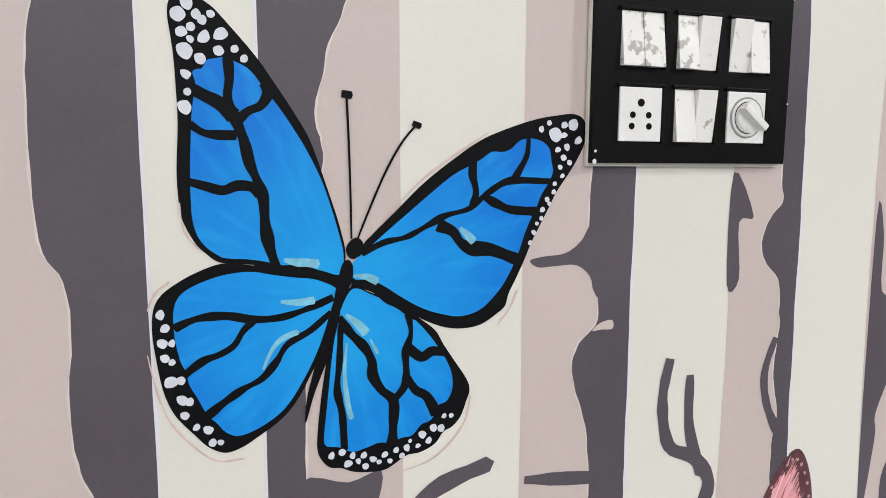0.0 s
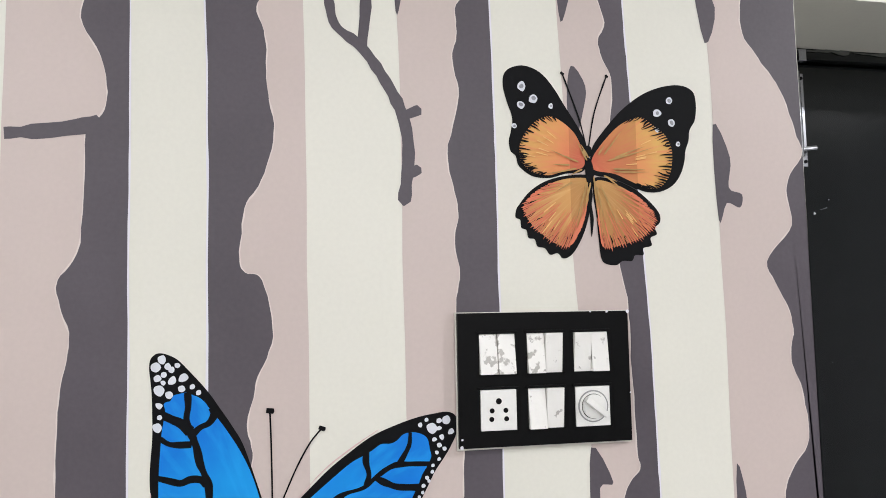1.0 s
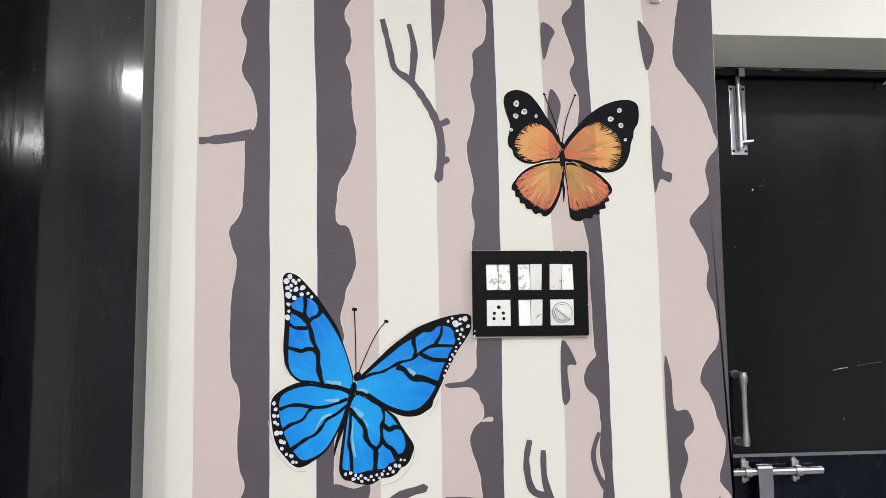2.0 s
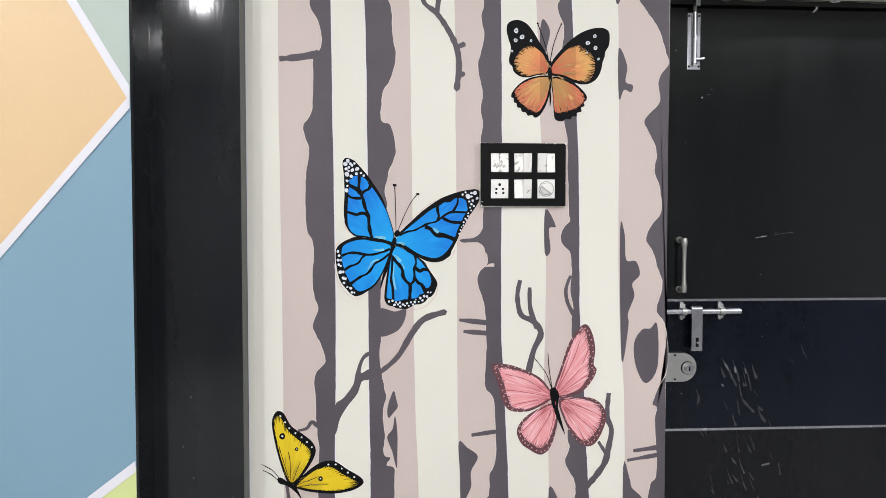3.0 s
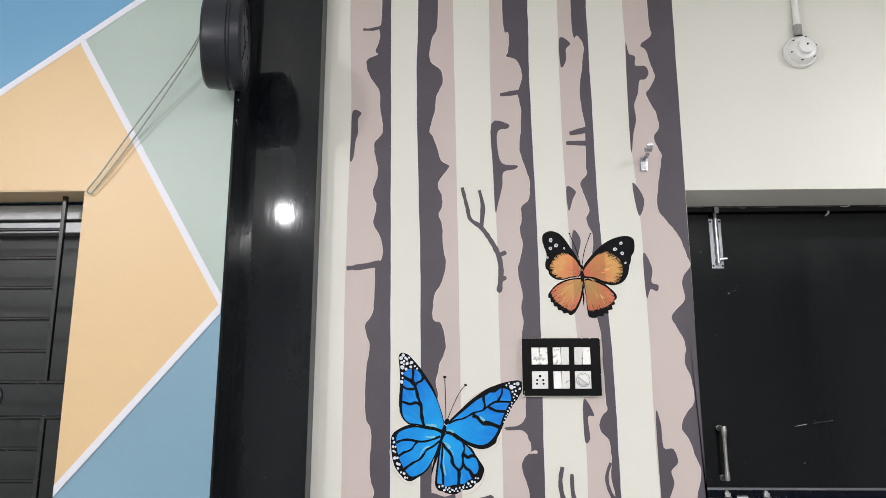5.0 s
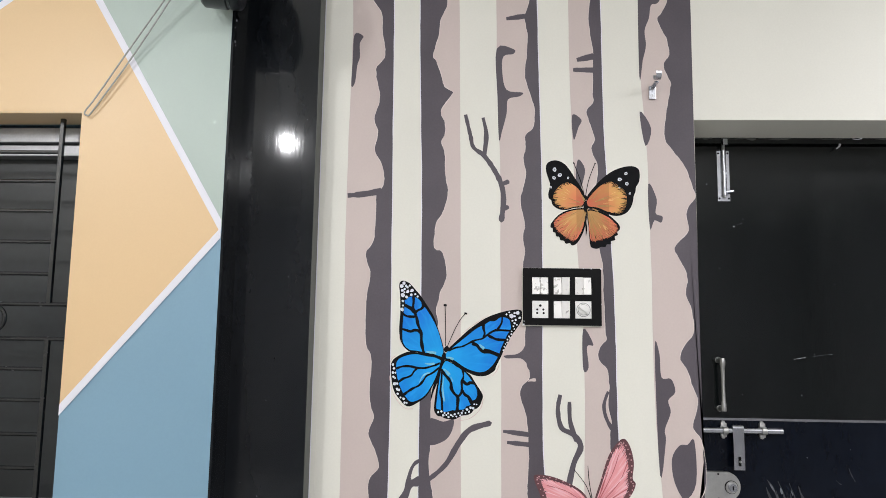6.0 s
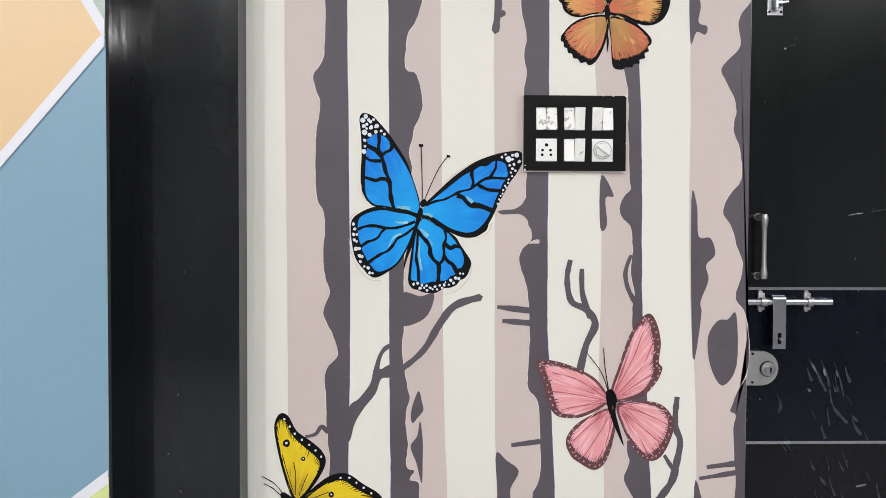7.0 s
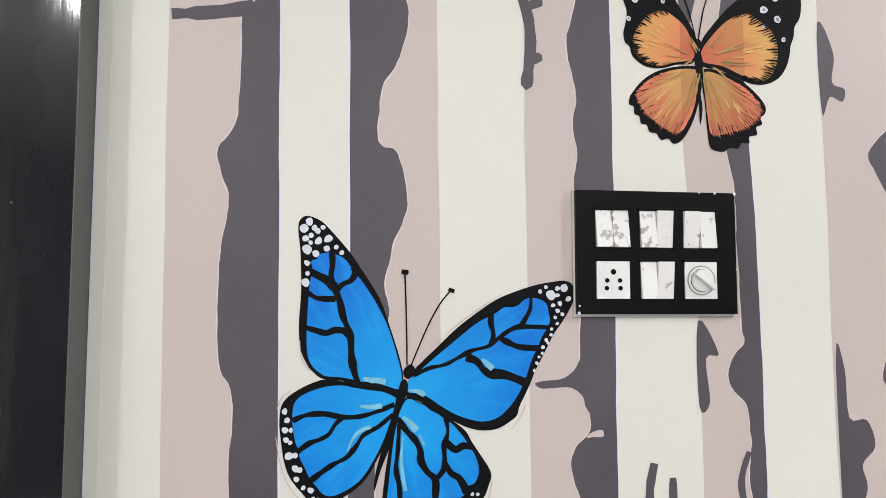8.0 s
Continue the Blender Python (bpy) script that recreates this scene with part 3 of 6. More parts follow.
BLUE_CELLS = [
    [(-0.3359, 1.5660), (-0.3330, 1.5686), (-0.3290, 1.5696), (-0.3256, 1.5755), (-0.3200, 1.5770), (-0.3118, 1.5783), (-0.3058, 1.5757), (-0.2976, 1.5719), (-0.2915, 1.5663), (-0.2875, 1.5606), (-0.2797, 1.5507), (-0.2709, 1.5390), (-0.2624, 1.5262), (-0.2539, 1.5124), (-0.2452, 1.4956), (-0.2386, 1.4799), (-0.2320, 1.4594), (-0.2275, 1.4433), (-0.2239, 1.4270), (-0.2260, 1.4103), (-0.2417, 1.4138), (-0.2530, 1.4171), (-0.2643, 1.4194), (-0.2754, 1.4199), (-0.2862, 1.4231), (-0.2991, 1.4254), (-0.3160, 1.4270), (-0.3222, 1.4299), (-0.3303, 1.4363), (-0.3362, 1.4452), (-0.3394, 1.4573), (-0.3401, 1.4743), (-0.3398, 1.4955), (-0.3387, 1.5164), (-0.3377, 1.5331), (-0.3361, 1.5455), (-0.3341, 1.5579)],
    [(-0.2060, 1.4281), (-0.1896, 1.4422), (-0.1700, 1.4582), (-0.1501, 1.4744), (-0.1299, 1.4900), (-0.1145, 1.4981), (-0.1041, 1.5035), (-0.0936, 1.5103), (-0.0829, 1.5104), (-0.0749, 1.5134), (-0.0669, 1.5203), (-0.0560, 1.5224), (-0.0448, 1.5196), (-0.0378, 1.5133), (-0.0352, 1.5008), (-0.0338, 1.4933), (-0.0381, 1.4833), (-0.0446, 1.4733), (-0.0499, 1.4608), (-0.0552, 1.4508), (-0.0605, 1.4384), (-0.0647, 1.4258), (-0.0699, 1.4134), (-0.0763, 1.4010), (-0.0860, 1.3873), (-0.1021, 1.3730), (-0.1207, 1.3682), (-0.1392, 1.3715), (-0.1572, 1.3781), (-0.1749, 1.3885), (-0.1897, 1.3985), (-0.2018, 1.4044), (-0.2156, 1.4060), (-0.2165, 1.4183)],
    [(-0.2298, 1.3983), (-0.2464, 1.4067), (-0.2644, 1.4094), (-0.2821, 1.4126), (-0.2972, 1.4155), (-0.3164, 1.4142), (-0.3332, 1.4094), (-0.3457, 1.4035), (-0.3520, 1.3973), (-0.3551, 1.3888), (-0.3556, 1.3756), (-0.3544, 1.3623), (-0.3516, 1.3487), (-0.3478, 1.3394), (-0.3457, 1.3293), (-0.3402, 1.3183), (-0.3331, 1.3037), (-0.3261, 1.2960), (-0.3199, 1.2882), (-0.3113, 1.2839), (-0.3003, 1.2857), (-0.2868, 1.2921), (-0.2754, 1.3003), (-0.2661, 1.3111), (-0.2576, 1.3250), (-0.2510, 1.3372), (-0.2448, 1.3508), (-0.2390, 1.3669), (-0.2356, 1.3785), (-0.2318, 1.3900)],
    [(-0.2272, 1.3793), (-0.2166, 1.3976), (-0.2018, 1.3925), (-0.1848, 1.3838), (-0.1698, 1.3745), (-0.1571, 1.3623), (-0.1468, 1.3501), (-0.1389, 1.3384), (-0.1325, 1.3277), (-0.1281, 1.3156), (-0.1280, 1.3027), (-0.1332, 1.2930), (-0.1411, 1.2898), (-0.1447, 1.2815), (-0.1489, 1.2768), (-0.1567, 1.2742), (-0.1645, 1.2659), (-0.1737, 1.2646), (-0.1849, 1.2620), (-0.1949, 1.2628), (-0.2049, 1.2601), (-0.2172, 1.2578), (-0.2293, 1.2634), (-0.2397, 1.2658), (-0.2416, 1.2734), (-0.2394, 1.2951), (-0.2373, 1.3143), (-0.2347, 1.3380), (-0.2311, 1.3616)],
]
BLUE_VEINS = [
    ([(-0.3106, 1.5783), (-0.3098, 1.5630), (-0.3114, 1.5505), (-0.3096, 1.5401), (-0.3057, 1.5317), (-0.3003, 1.5170), (-0.2965, 1.4998), (-0.2913, 1.4869), (-0.2869, 1.4737), (-0.2856, 1.4516), (-0.2825, 1.4337), (-0.2776, 1.4178)], 0.0085),
    ([(-0.3374, 1.5545), (-0.3268, 1.5491), (-0.3169, 1.5440), (-0.3073, 1.5351)], 0.01),
    ([(-0.3032, 1.5331), (-0.2964, 1.5392), (-0.2870, 1.5437), (-0.2813, 1.5537), (-0.2841, 1.5608)], 0.0085),
    ([(-0.3391, 1.5285), (-0.3297, 1.5224), (-0.3196, 1.5209), (-0.3060, 1.5207)], 0.0072),
    ([(-0.3421, 1.4862), (-0.3289, 1.4823), (-0.3167, 1.4792), (-0.3062, 1.4826), (-0.2956, 1.4817), (-0.2894, 1.4759)], 0.008),
    ([(-0.2088, 1.4264), (-0.1896, 1.4351), (-0.1700, 1.4392), (-0.1500, 1.4492), (-0.1347, 1.4565), (-0.1140, 1.4619), (-0.0983, 1.4739), (-0.0824, 1.4836), (-0.0688, 1.4859), (-0.0358, 1.4848)], 0.0058),
    ([(-0.1104, 1.5030), (-0.1113, 1.4909), (-0.1079, 1.4764), (-0.1109, 1.4638)], 0.0078),
    ([(-0.0587, 1.5224), (-0.0600, 1.5081), (-0.0663, 1.4958), (-0.0727, 1.4860)], 0.0055),
    ([(-0.0994, 1.4715), (-0.0875, 1.4654), (-0.0737, 1.4602), (-0.0487, 1.4583)], 0.0078),
    ([(-0.1429, 1.4485), (-0.1294, 1.4428), (-0.1215, 1.4328), (-0.1109, 1.4275), (-0.0921, 1.4253), (-0.0633, 1.4141)], 0.0105),
    ([(-0.2176, 1.4014), (-0.2018, 1.3987), (-0.1848, 1.3871), (-0.1597, 1.3719)], 0.0085),
    ([(-0.2327, 1.3915), (-0.2513, 1.3842), (-0.2739, 1.3779), (-0.2960, 1.3776), (-0.3173, 1.3818), (-0.3382, 1.3810), (-0.3548, 1.3747)], 0.0066),
    ([(-0.2942, 1.3779), (-0.3039, 1.3695), (-0.3116, 1.3578), (-0.3224, 1.3515), (-0.3351, 1.3472), (-0.3496, 1.3369)], 0.0066),
    ([(-0.2347, 1.3794), (-0.2515, 1.3655), (-0.2699, 1.3553), (-0.2791, 1.3421), (-0.2905, 1.3292), (-0.3060, 1.3215), (-0.3214, 1.3116), (-0.3357, 1.3008)], 0.0066),
    ([(-0.2282, 1.3747), (-0.2188, 1.3607), (-0.2069, 1.3477), (-0.2006, 1.3349), (-0.1997, 1.3226), (-0.1923, 1.3095), (-0.1818, 1.2984), (-0.1818, 1.2783), (-0.1829, 1.2592)], 0.0088),
    ([(-0.2268, 1.3684), (-0.2281, 1.3374), (-0.2302, 1.3135), (-0.2261, 1.2911), (-0.2245, 1.2608)], 0.0056),
    ([(-0.1688, 1.3735), (-0.1663, 1.3566), (-0.1708, 1.3397), (-0.1702, 1.3222), (-0.1722, 1.3099), (-0.1813, 1.2994)], 0.0066),
    ([(-0.1688, 1.3444), (-0.1570, 1.3350), (-0.1467, 1.3391), (-0.1347, 1.3370)], 0.008),
    ([(-0.1697, 1.3182), (-0.1620, 1.3063), (-0.1516, 1.2991), (-0.1426, 1.2828)], 0.008),
    ([(-0.2950, 1.4199), (-0.2732, 1.4153), (-0.2531, 1.4134), (-0.2394, 1.4091), (-0.2279, 1.4020)], 0.0072),
]
BLUE_ANTENNAE = [
    ([(-0.2173, 1.4388), (-0.2179, 1.4774), (-0.2190, 1.5181), (-0.2205, 1.5537)], 0.0019),
    ([(-0.2126, 1.4377), (-0.2039, 1.4588), (-0.1895, 1.4911), (-0.1750, 1.5165), (-0.1619, 1.5319)], 0.0019),
    ([(-0.2246, 1.5548), (-0.2164, 1.5538)], 0.0062),
    ([(-0.1653, 1.5332), (-0.1584, 1.5306)], 0.005),
]
BLUE_BODY = [
    [(-0.2182, 1.4374), (-0.2126, 1.4400), (-0.2078, 1.4357), (-0.2084, 1.4287), (-0.2146, 1.4224), (-0.2202, 1.4245), (-0.2220, 1.4315)],
    [(-0.2193, 1.4217), (-0.2160, 1.4150), (-0.2175, 1.4033), (-0.2224, 1.3932), (-0.2272, 1.3803), (-0.2328, 1.3830), (-0.2303, 1.3993), (-0.2269, 1.4131), (-0.2240, 1.4200)],
    [(-0.2272, 1.3826), (-0.2287, 1.3709), (-0.2350, 1.3476), (-0.2428, 1.3283), (-0.2500, 1.3098), (-0.2568, 1.2875), (-0.2556, 1.3076), (-0.2497, 1.3309), (-0.2429, 1.3540), (-0.2371, 1.3715), (-0.2332, 1.3840)],
]
BLUE_GLINTS = [
    ([(-0.2717, 1.4238), (-0.2598, 1.4211), (-0.2448, 1.4195)], 0.01),
    ([(-0.2750, 1.3903), (-0.2603, 1.3890), (-0.2484, 1.3901)], 0.008),
    ([(-0.2156, 1.4084), (-0.2042, 1.4069), (-0.1955, 1.4026)], 0.008),
    ([(-0.2899, 1.3361), (-0.2825, 1.3517), (-0.2743, 1.3603), (-0.2620, 1.3649)], 0.006),
    ([(-0.2225, 1.3762), (-0.2130, 1.3684), (-0.2054, 1.3596)], 0.01),
    ([(-0.2218, 1.3523), (-0.2239, 1.3274), (-0.2217, 1.3028), (-0.2184, 1.2877)], 0.0055),
    ([(-0.1227, 1.4456), (-0.1158, 1.4395), (-0.1094, 1.4334)], 0.009),
    ([(-0.2020, 1.3545), (-0.1957, 1.3418)], 0.004),
]
BLUE_SKETCH = [
    [(-0.3748, 1.3552), (-0.3688, 1.3236), (-0.3595, 1.2992), (-0.3436, 1.2788), (-0.3270, 1.2653), (-0.3075, 1.2644)],
    [(-0.1107, 1.2957), (-0.1158, 1.2728), (-0.1302, 1.2537), (-0.1487, 1.2406), (-0.1721, 1.2351)],
    [(-0.0854, 1.3581), (-0.0735, 1.3727), (-0.0671, 1.3877)],
    [(-0.3482, 1.4702), (-0.3458, 1.4489), (-0.3365, 1.4357)],
    [(-0.3575, 1.4106), (-0.3678, 1.4026), (-0.3734, 1.3900)],
    [(-0.1896, 1.4539), (-0.1602, 1.4840), (-0.1301, 1.5062), (-0.0992, 1.5256)],
]
BLUE_TIP_DOTS = [(-0.3454, 1.6070, 0.0056), (-0.3382, 1.6151, 0.0050), (-0.3329, 1.6079, 0.0037), (-0.3279, 1.6042, 0.0037), (-0.3218, 1.6087, 0.0037), (-0.3360, 1.5988, 0.0031), (-0.3431, 1.5943, 0.0043), (-0.3367, 1.5899, 0.0031), (-0.3271, 1.5917, 0.0050), (-0.3150, 1.5949, 0.0056), (-0.3412, 1.5816, 0.0062), (-0.3300, 1.5761, 0.0043), (-0.3170, 1.5821, 0.0043), (-0.3051, 1.5844, 0.0031), (-0.2983, 1.5777, 0.0031), (-0.3410, 1.5650, 0.0037), (-0.3399, 1.5519, 0.0031), (-0.3422, 1.5404, 0.0050)]
BLUE_RIGHT_DOTS = [(-0.0467, 1.5304, 0.0031), (-0.0391, 1.5360, 0.0025), (-0.0237, 1.5344, 0.0031), (-0.0146, 1.5346, 0.0056), (-0.0240, 1.5259, 0.0031), (-0.0331, 1.5253, 0.0062), (-0.0095, 1.5211, 0.0037), (-0.0208, 1.5150, 0.0031), (-0.0299, 1.5129, 0.0031), (-0.0239, 1.5054, 0.0031), (-0.0175, 1.5014, 0.0031), (-0.0271, 1.4974, 0.0025), (-0.0246, 1.4898, 0.0025), (-0.0318, 1.4828, 0.0025), (-0.0327, 1.4757, 0.0025), (-0.0394, 1.4687, 0.0025), (-0.0370, 1.4651, 0.0019), (-0.0436, 1.4597, 0.0025), (-0.0446, 1.4521, 0.0019), (-0.0490, 1.4477, 0.0019), (-0.0521, 1.4396, 0.0025), (-0.0553, 1.4306, 0.0025)]
BLUE_LEFT_LOW_DOTS = [(-0.3652, 1.3859, 0.0037), (-0.3616, 1.3756, 0.0037), (-0.3644, 1.3640, 0.0043), (-0.3572, 1.3634, 0.0031), (-0.3625, 1.3515, 0.0037), (-0.3577, 1.3484, 0.0031), (-0.3587, 1.3329, 0.0050), (-0.3517, 1.3335, 0.0037), (-0.3514, 1.3182, 0.0043), (-0.3457, 1.3162, 0.0037), (-0.3498, 1.3053, 0.0037), (-0.3414, 1.2951, 0.0031), (-0.3330, 1.2922, 0.0037), (-0.3300, 1.2811, 0.0031), (-0.3240, 1.2808, 0.0025)]
BLUE_RIGHT_LOW_DOTS = [(-0.2356, 1.2573, 0.0031), (-0.2269, 1.2591, 0.0031), (-0.2177, 1.2553, 0.0031), (-0.2212, 1.2483, 0.0037), (-0.2128, 1.2491, 0.0025), (-0.2079, 1.2540, 0.0031), (-0.2065, 1.2437, 0.0031), (-0.2000, 1.2493, 0.0031), (-0.1945, 1.2460, 0.0025), (-0.1894, 1.2519, 0.0031), (-0.1849, 1.2457, 0.0025), (-0.1793, 1.2546, 0.0031), (-0.1696, 1.2554, 0.0031), (-0.1742, 1.2488, 0.0025), (-0.1598, 1.2561, 0.0025), (-0.1562, 1.2659, 0.0037), (-0.1498, 1.2599, 0.0031), (-0.1452, 1.2702, 0.0037), (-0.1383, 1.2693, 0.0037), (-0.1293, 1.2797, 0.0025), (-0.1357, 1.2804, 0.0025), (-0.1670, 1.2612, 0.0019)]
ORANGE_WINGS = [
    [(0.1751, 1.8741), (0.1654, 1.8973), (0.1488, 1.9236), (0.1323, 1.9499), (0.1156, 1.9681), (0.0952, 1.9758), (0.0780, 1.9729), (0.0676, 1.9637), (0.0659, 1.9470), (0.0707, 1.9272), (0.0770, 1.9076), (0.0752, 1.8910), (0.0721, 1.8777), (0.0738, 1.8646), (0.0804, 1.8582), (0.0834, 1.8471), (0.0913, 1.8388), (0.1046, 1.8319), (0.1251, 1.8309), (0.1459, 1.8367), (0.1718, 1.8419)],
    [(0.1819, 1.8675), (0.2006, 1.8951), (0.2268, 1.9233), (0.2567, 1.9451), (0.2866, 1.9568), (0.3128, 1.9594), (0.3296, 1.9517), (0.3333, 1.9343), (0.3307, 1.9133), (0.3224, 1.8991), (0.3202, 1.8851), (0.3150, 1.8711), (0.3129, 1.8573), (0.3068, 1.8400), (0.2950, 1.8247), (0.2763, 1.8156), (0.2545, 1.8152), (0.2333, 1.8236), (0.2123, 1.8326), (0.1842, 1.8374)],
    [(0.1771, 1.8353), (0.1458, 1.8340), (0.1181, 1.8262), (0.0973, 1.8127), (0.0834, 1.7963), (0.0792, 1.7897), (0.0782, 1.7800), (0.0842, 1.7768), (0.0852, 1.7671), (0.0919, 1.7639), (0.0943, 1.7543), (0.1023, 1.7524), (0.1060, 1.7433), (0.1154, 1.7414), (0.1219, 1.7330), (0.1322, 1.7349), (0.1388, 1.7284), (0.1492, 1.7316), (0.1600, 1.7447), (0.1712, 1.7677), (0.1792, 1.7974), (0.1815, 1.8207)],
    [(0.1847, 1.8321), (0.2122, 1.8300), (0.2403, 1.8184), (0.2611, 1.8018), (0.2735, 1.7864), (0.2736, 1.7750), (0.2668, 1.7682), (0.2686, 1.7595), (0.2597, 1.7548), (0.2607, 1.7448), (0.2491, 1.7414), (0.2487, 1.7328), (0.2372, 1.7322), (0.2326, 1.7249), (0.2199, 1.7249), (0.2112, 1.7197), (0.1973, 1.7211), (0.1906, 1.7283), (0.1880, 1.7513), (0.1857, 1.7843), (0.1825, 1.8108)],
]
ORANGE_CELLS = [
    [(0.1718, 1.8606), (0.1615, 1.8871), (0.1447, 1.9033), (0.1276, 1.9107), (0.1103, 1.9054), (0.0962, 1.8917), (0.0869, 1.8749), (0.0851, 1.8583), (0.0902, 1.8473), (0.1014, 1.8384), (0.1217, 1.8342), (0.1425, 1.8392), (0.1691, 1.8451)],
    [(0.1836, 1.8589), (0.2037, 1.8850), (0.2260, 1.9048), (0.2517, 1.9139), (0.2695, 1.9042), (0.2837, 1.8943), (0.2939, 1.8774), (0.2951, 1.8569), (0.2897, 1.8362), (0.2766, 1.8217), (0.2569, 1.8200), (0.2357, 1.8284), (0.2125, 1.8380), (0.1844, 1.8428)],
    [(0.1763, 1.8306), (0.1457, 1.8300), (0.1179, 1.8203), (0.0985, 1.8069), (0.0887, 1.7931), (0.0930, 1.7801), (0.1027, 1.7672), (0.1159, 1.7563), (0.1292, 1.7479), (0.1441, 1.7433), (0.1532, 1.7499), (0.1642, 1.7676), (0.1720, 1.7907), (0.1785, 1.8140)],
    [(0.1860, 1.8275), (0.2120, 1.8246), (0.2364, 1.8129), (0.2559, 1.7970), (0.2660, 1.7817), (0.2618, 1.7682), (0.2497, 1.7568), (0.2337, 1.7501), (0.2158, 1.7447), (0.1981, 1.7414), (0.1913, 1.7480), (0.1894, 1.7711), (0.1862, 1.7975)],
]
ORANGE_VEINS = [
    ([(0.1750, 1.8333), (0.1458, 1.8327), (0.1180, 1.8242)], 0.0025),
    ([(0.1842, 1.8374), (0.2123, 1.8326), (0.2439, 1.8198)], 0.0035),
    ([(0.1750, 1.8727), (0.1659, 1.9108), (0.1455, 1.9681)], 0.0022),
    ([(0.1785, 1.8728), (0.1880, 1.9184), (0.2063, 1.9670)], 0.0022),
    ([(0.1434, 1.9694), (0.1475, 1.9662)], 0.0045),
    ([(0.2049, 1.9683), (0.2084, 1.9657)], 0.0045),
]
ORANGE_BODY = [
    [(0.1765, 1.8741), (0.1820, 1.8709), (0.1810, 1.8621), (0.1766, 1.8580), (0.1718, 1.8619), (0.1721, 1.8700)],
    [(0.1766, 1.8593), (0.1814, 1.8541), (0.1844, 1.8408), (0.1831, 1.8254), (0.1785, 1.8160), (0.1741, 1.8272), (0.1725, 1.8425), (0.1737, 1.8546)],
    [(0.1788, 1.8227), (0.1818, 1.8107), (0.1799, 1.7974), (0.1820, 1.7776), (0.1783, 1.7552), (0.1771, 1.7776), (0.1760, 1.8040)],
]
ORANGE_DOTS = [(0.0896, 1.9487, 0.0062), (0.1056, 1.9333, 0.0062), (0.0883, 1.9246, 0.0056), (0.1287, 1.9242, 0.0037), (0.0794, 1.8964, 0.0037), (0.2939, 1.9376, 0.0056), (0.2761, 1.9203, 0.0056), (0.2961, 1.9079, 0.0056), (0.2750, 1.8982, 0.0037), (0.3044, 1.8798, 0.0037)]
PINK_WINGS = [
    [(0.191, 1.007), (0.163, 1.049), (0.123, 1.073), (0.075, 1.090), (0.035, 1.093), (0.030, 1.080), (0.046, 1.041), (0.056, 1.001), (0.076, 0.971), (0.117, 0.966), (0.148, 0.975), (0.183, 0.995)],
    [(0.193, 1.023), (0.211, 1.081), (0.233, 1.146), (0.260, 1.185), (0.279, 1.193), (0.294, 1.169), (0.302, 1.129), (0.298, 1.089), (0.306, 1.073), (0.291, 1.041), (0.260, 1.012), (0.207, 1.000)],
    [(0.192, 0.987), (0.156, 0.975), (0.117, 0.951), (0.096, 0.918), (0.106, 0.885), (0.126, 0.868), (0.158, 0.852), (0.182, 0.868), (0.198, 0.910), (0.205, 0.964)],
    [(0.207, 0.997), (0.260, 1.003), (0.300, 0.997), (0.325, 0.975), (0.332, 0.942), (0.318, 0.901), (0.299, 0.876), (0.274, 0.873), (0.246, 0.898), (0.221, 0.942)],
]
PINK_CELLS = [
    [(0.186, 1.008), (0.158, 1.046), (0.119, 1.067), (0.075, 1.080), (0.049, 1.080), (0.062, 1.041), (0.073, 1.000), (0.084, 0.979), (0.117, 0.973), (0.148, 0.982), (0.179, 0.999)],
    [(0.198, 1.023), (0.216, 1.076), (0.238, 1.139), (0.259, 1.174), (0.273, 1.180), (0.280, 1.159), (0.287, 1.121), (0.284, 1.089), (0.287, 1.073), (0.278, 1.046), (0.255, 1.021), (0.210, 1.007)],
    [(0.189, 0.982), (0.160, 0.971), (0.125, 0.948), (0.106, 0.920), (0.118, 0.895), (0.135, 0.882), (0.156, 0.870), (0.174, 0.880), (0.190, 0.913), (0.199, 0.958)],
    [(0.213, 0.990), (0.260, 0.997), (0.294, 0.990), (0.317, 0.970), (0.319, 0.944), (0.309, 0.917), (0.290, 0.894), (0.274, 0.886), (0.251, 0.905), (0.227, 0.942)],
]
PINK_VEINS = [
    ([(0.185, 1.008), (0.123, 1.049), (0.067, 1.065)], 0.0022),
    ([(0.185, 1.004), (0.108, 1.019), (0.063, 1.025)], 0.0022),
    ([(0.185, 1.000), (0.124, 0.992), (0.084, 0.984)], 0.0022),
    ([(0.198, 1.016), (0.242, 1.098), (0.267, 1.169)], 0.0022),
    ([(0.201, 1.013), (0.258, 1.073), (0.284, 1.129)], 0.0022),
    ([(0.204, 1.008), (0.251, 1.041), (0.283, 1.061)], 0.0022),
    ([(0.193, 0.983), (0.140, 0.943), (0.112, 0.915)], 0.0022),
    ([(0.197, 0.980), (0.165, 0.927), (0.138, 0.885)], 0.0022),
    ([(0.200, 0.975), (0.186, 0.918), (0.171, 0.882)], 0.0022),
    ([(0.210, 0.994), (0.269, 0.975), (0.318, 0.951)], 0.0022),
    ([(0.213, 0.987), (0.261, 0.947), (0.303, 0.910)], 0.0022),
    ([(0.217, 0.977), (0.250, 0.934), (0.274, 0.891)], 0.0022),
    ([(0.188, 1.024), (0.171, 1.068), (0.141, 1.107)], 0.0022),
    ([(0.188, 1.029), (0.180, 1.078), (0.177, 1.117)], 0.0022),
]
PINK_BODY = [
    [(0.183, 1.024), (0.197, 1.028), (0.207, 1.008), (0.204, 0.980), (0.211, 0.951), (0.223, 0.905), (0.208, 0.934), (0.194, 0.967), (0.185, 0.997)],
]
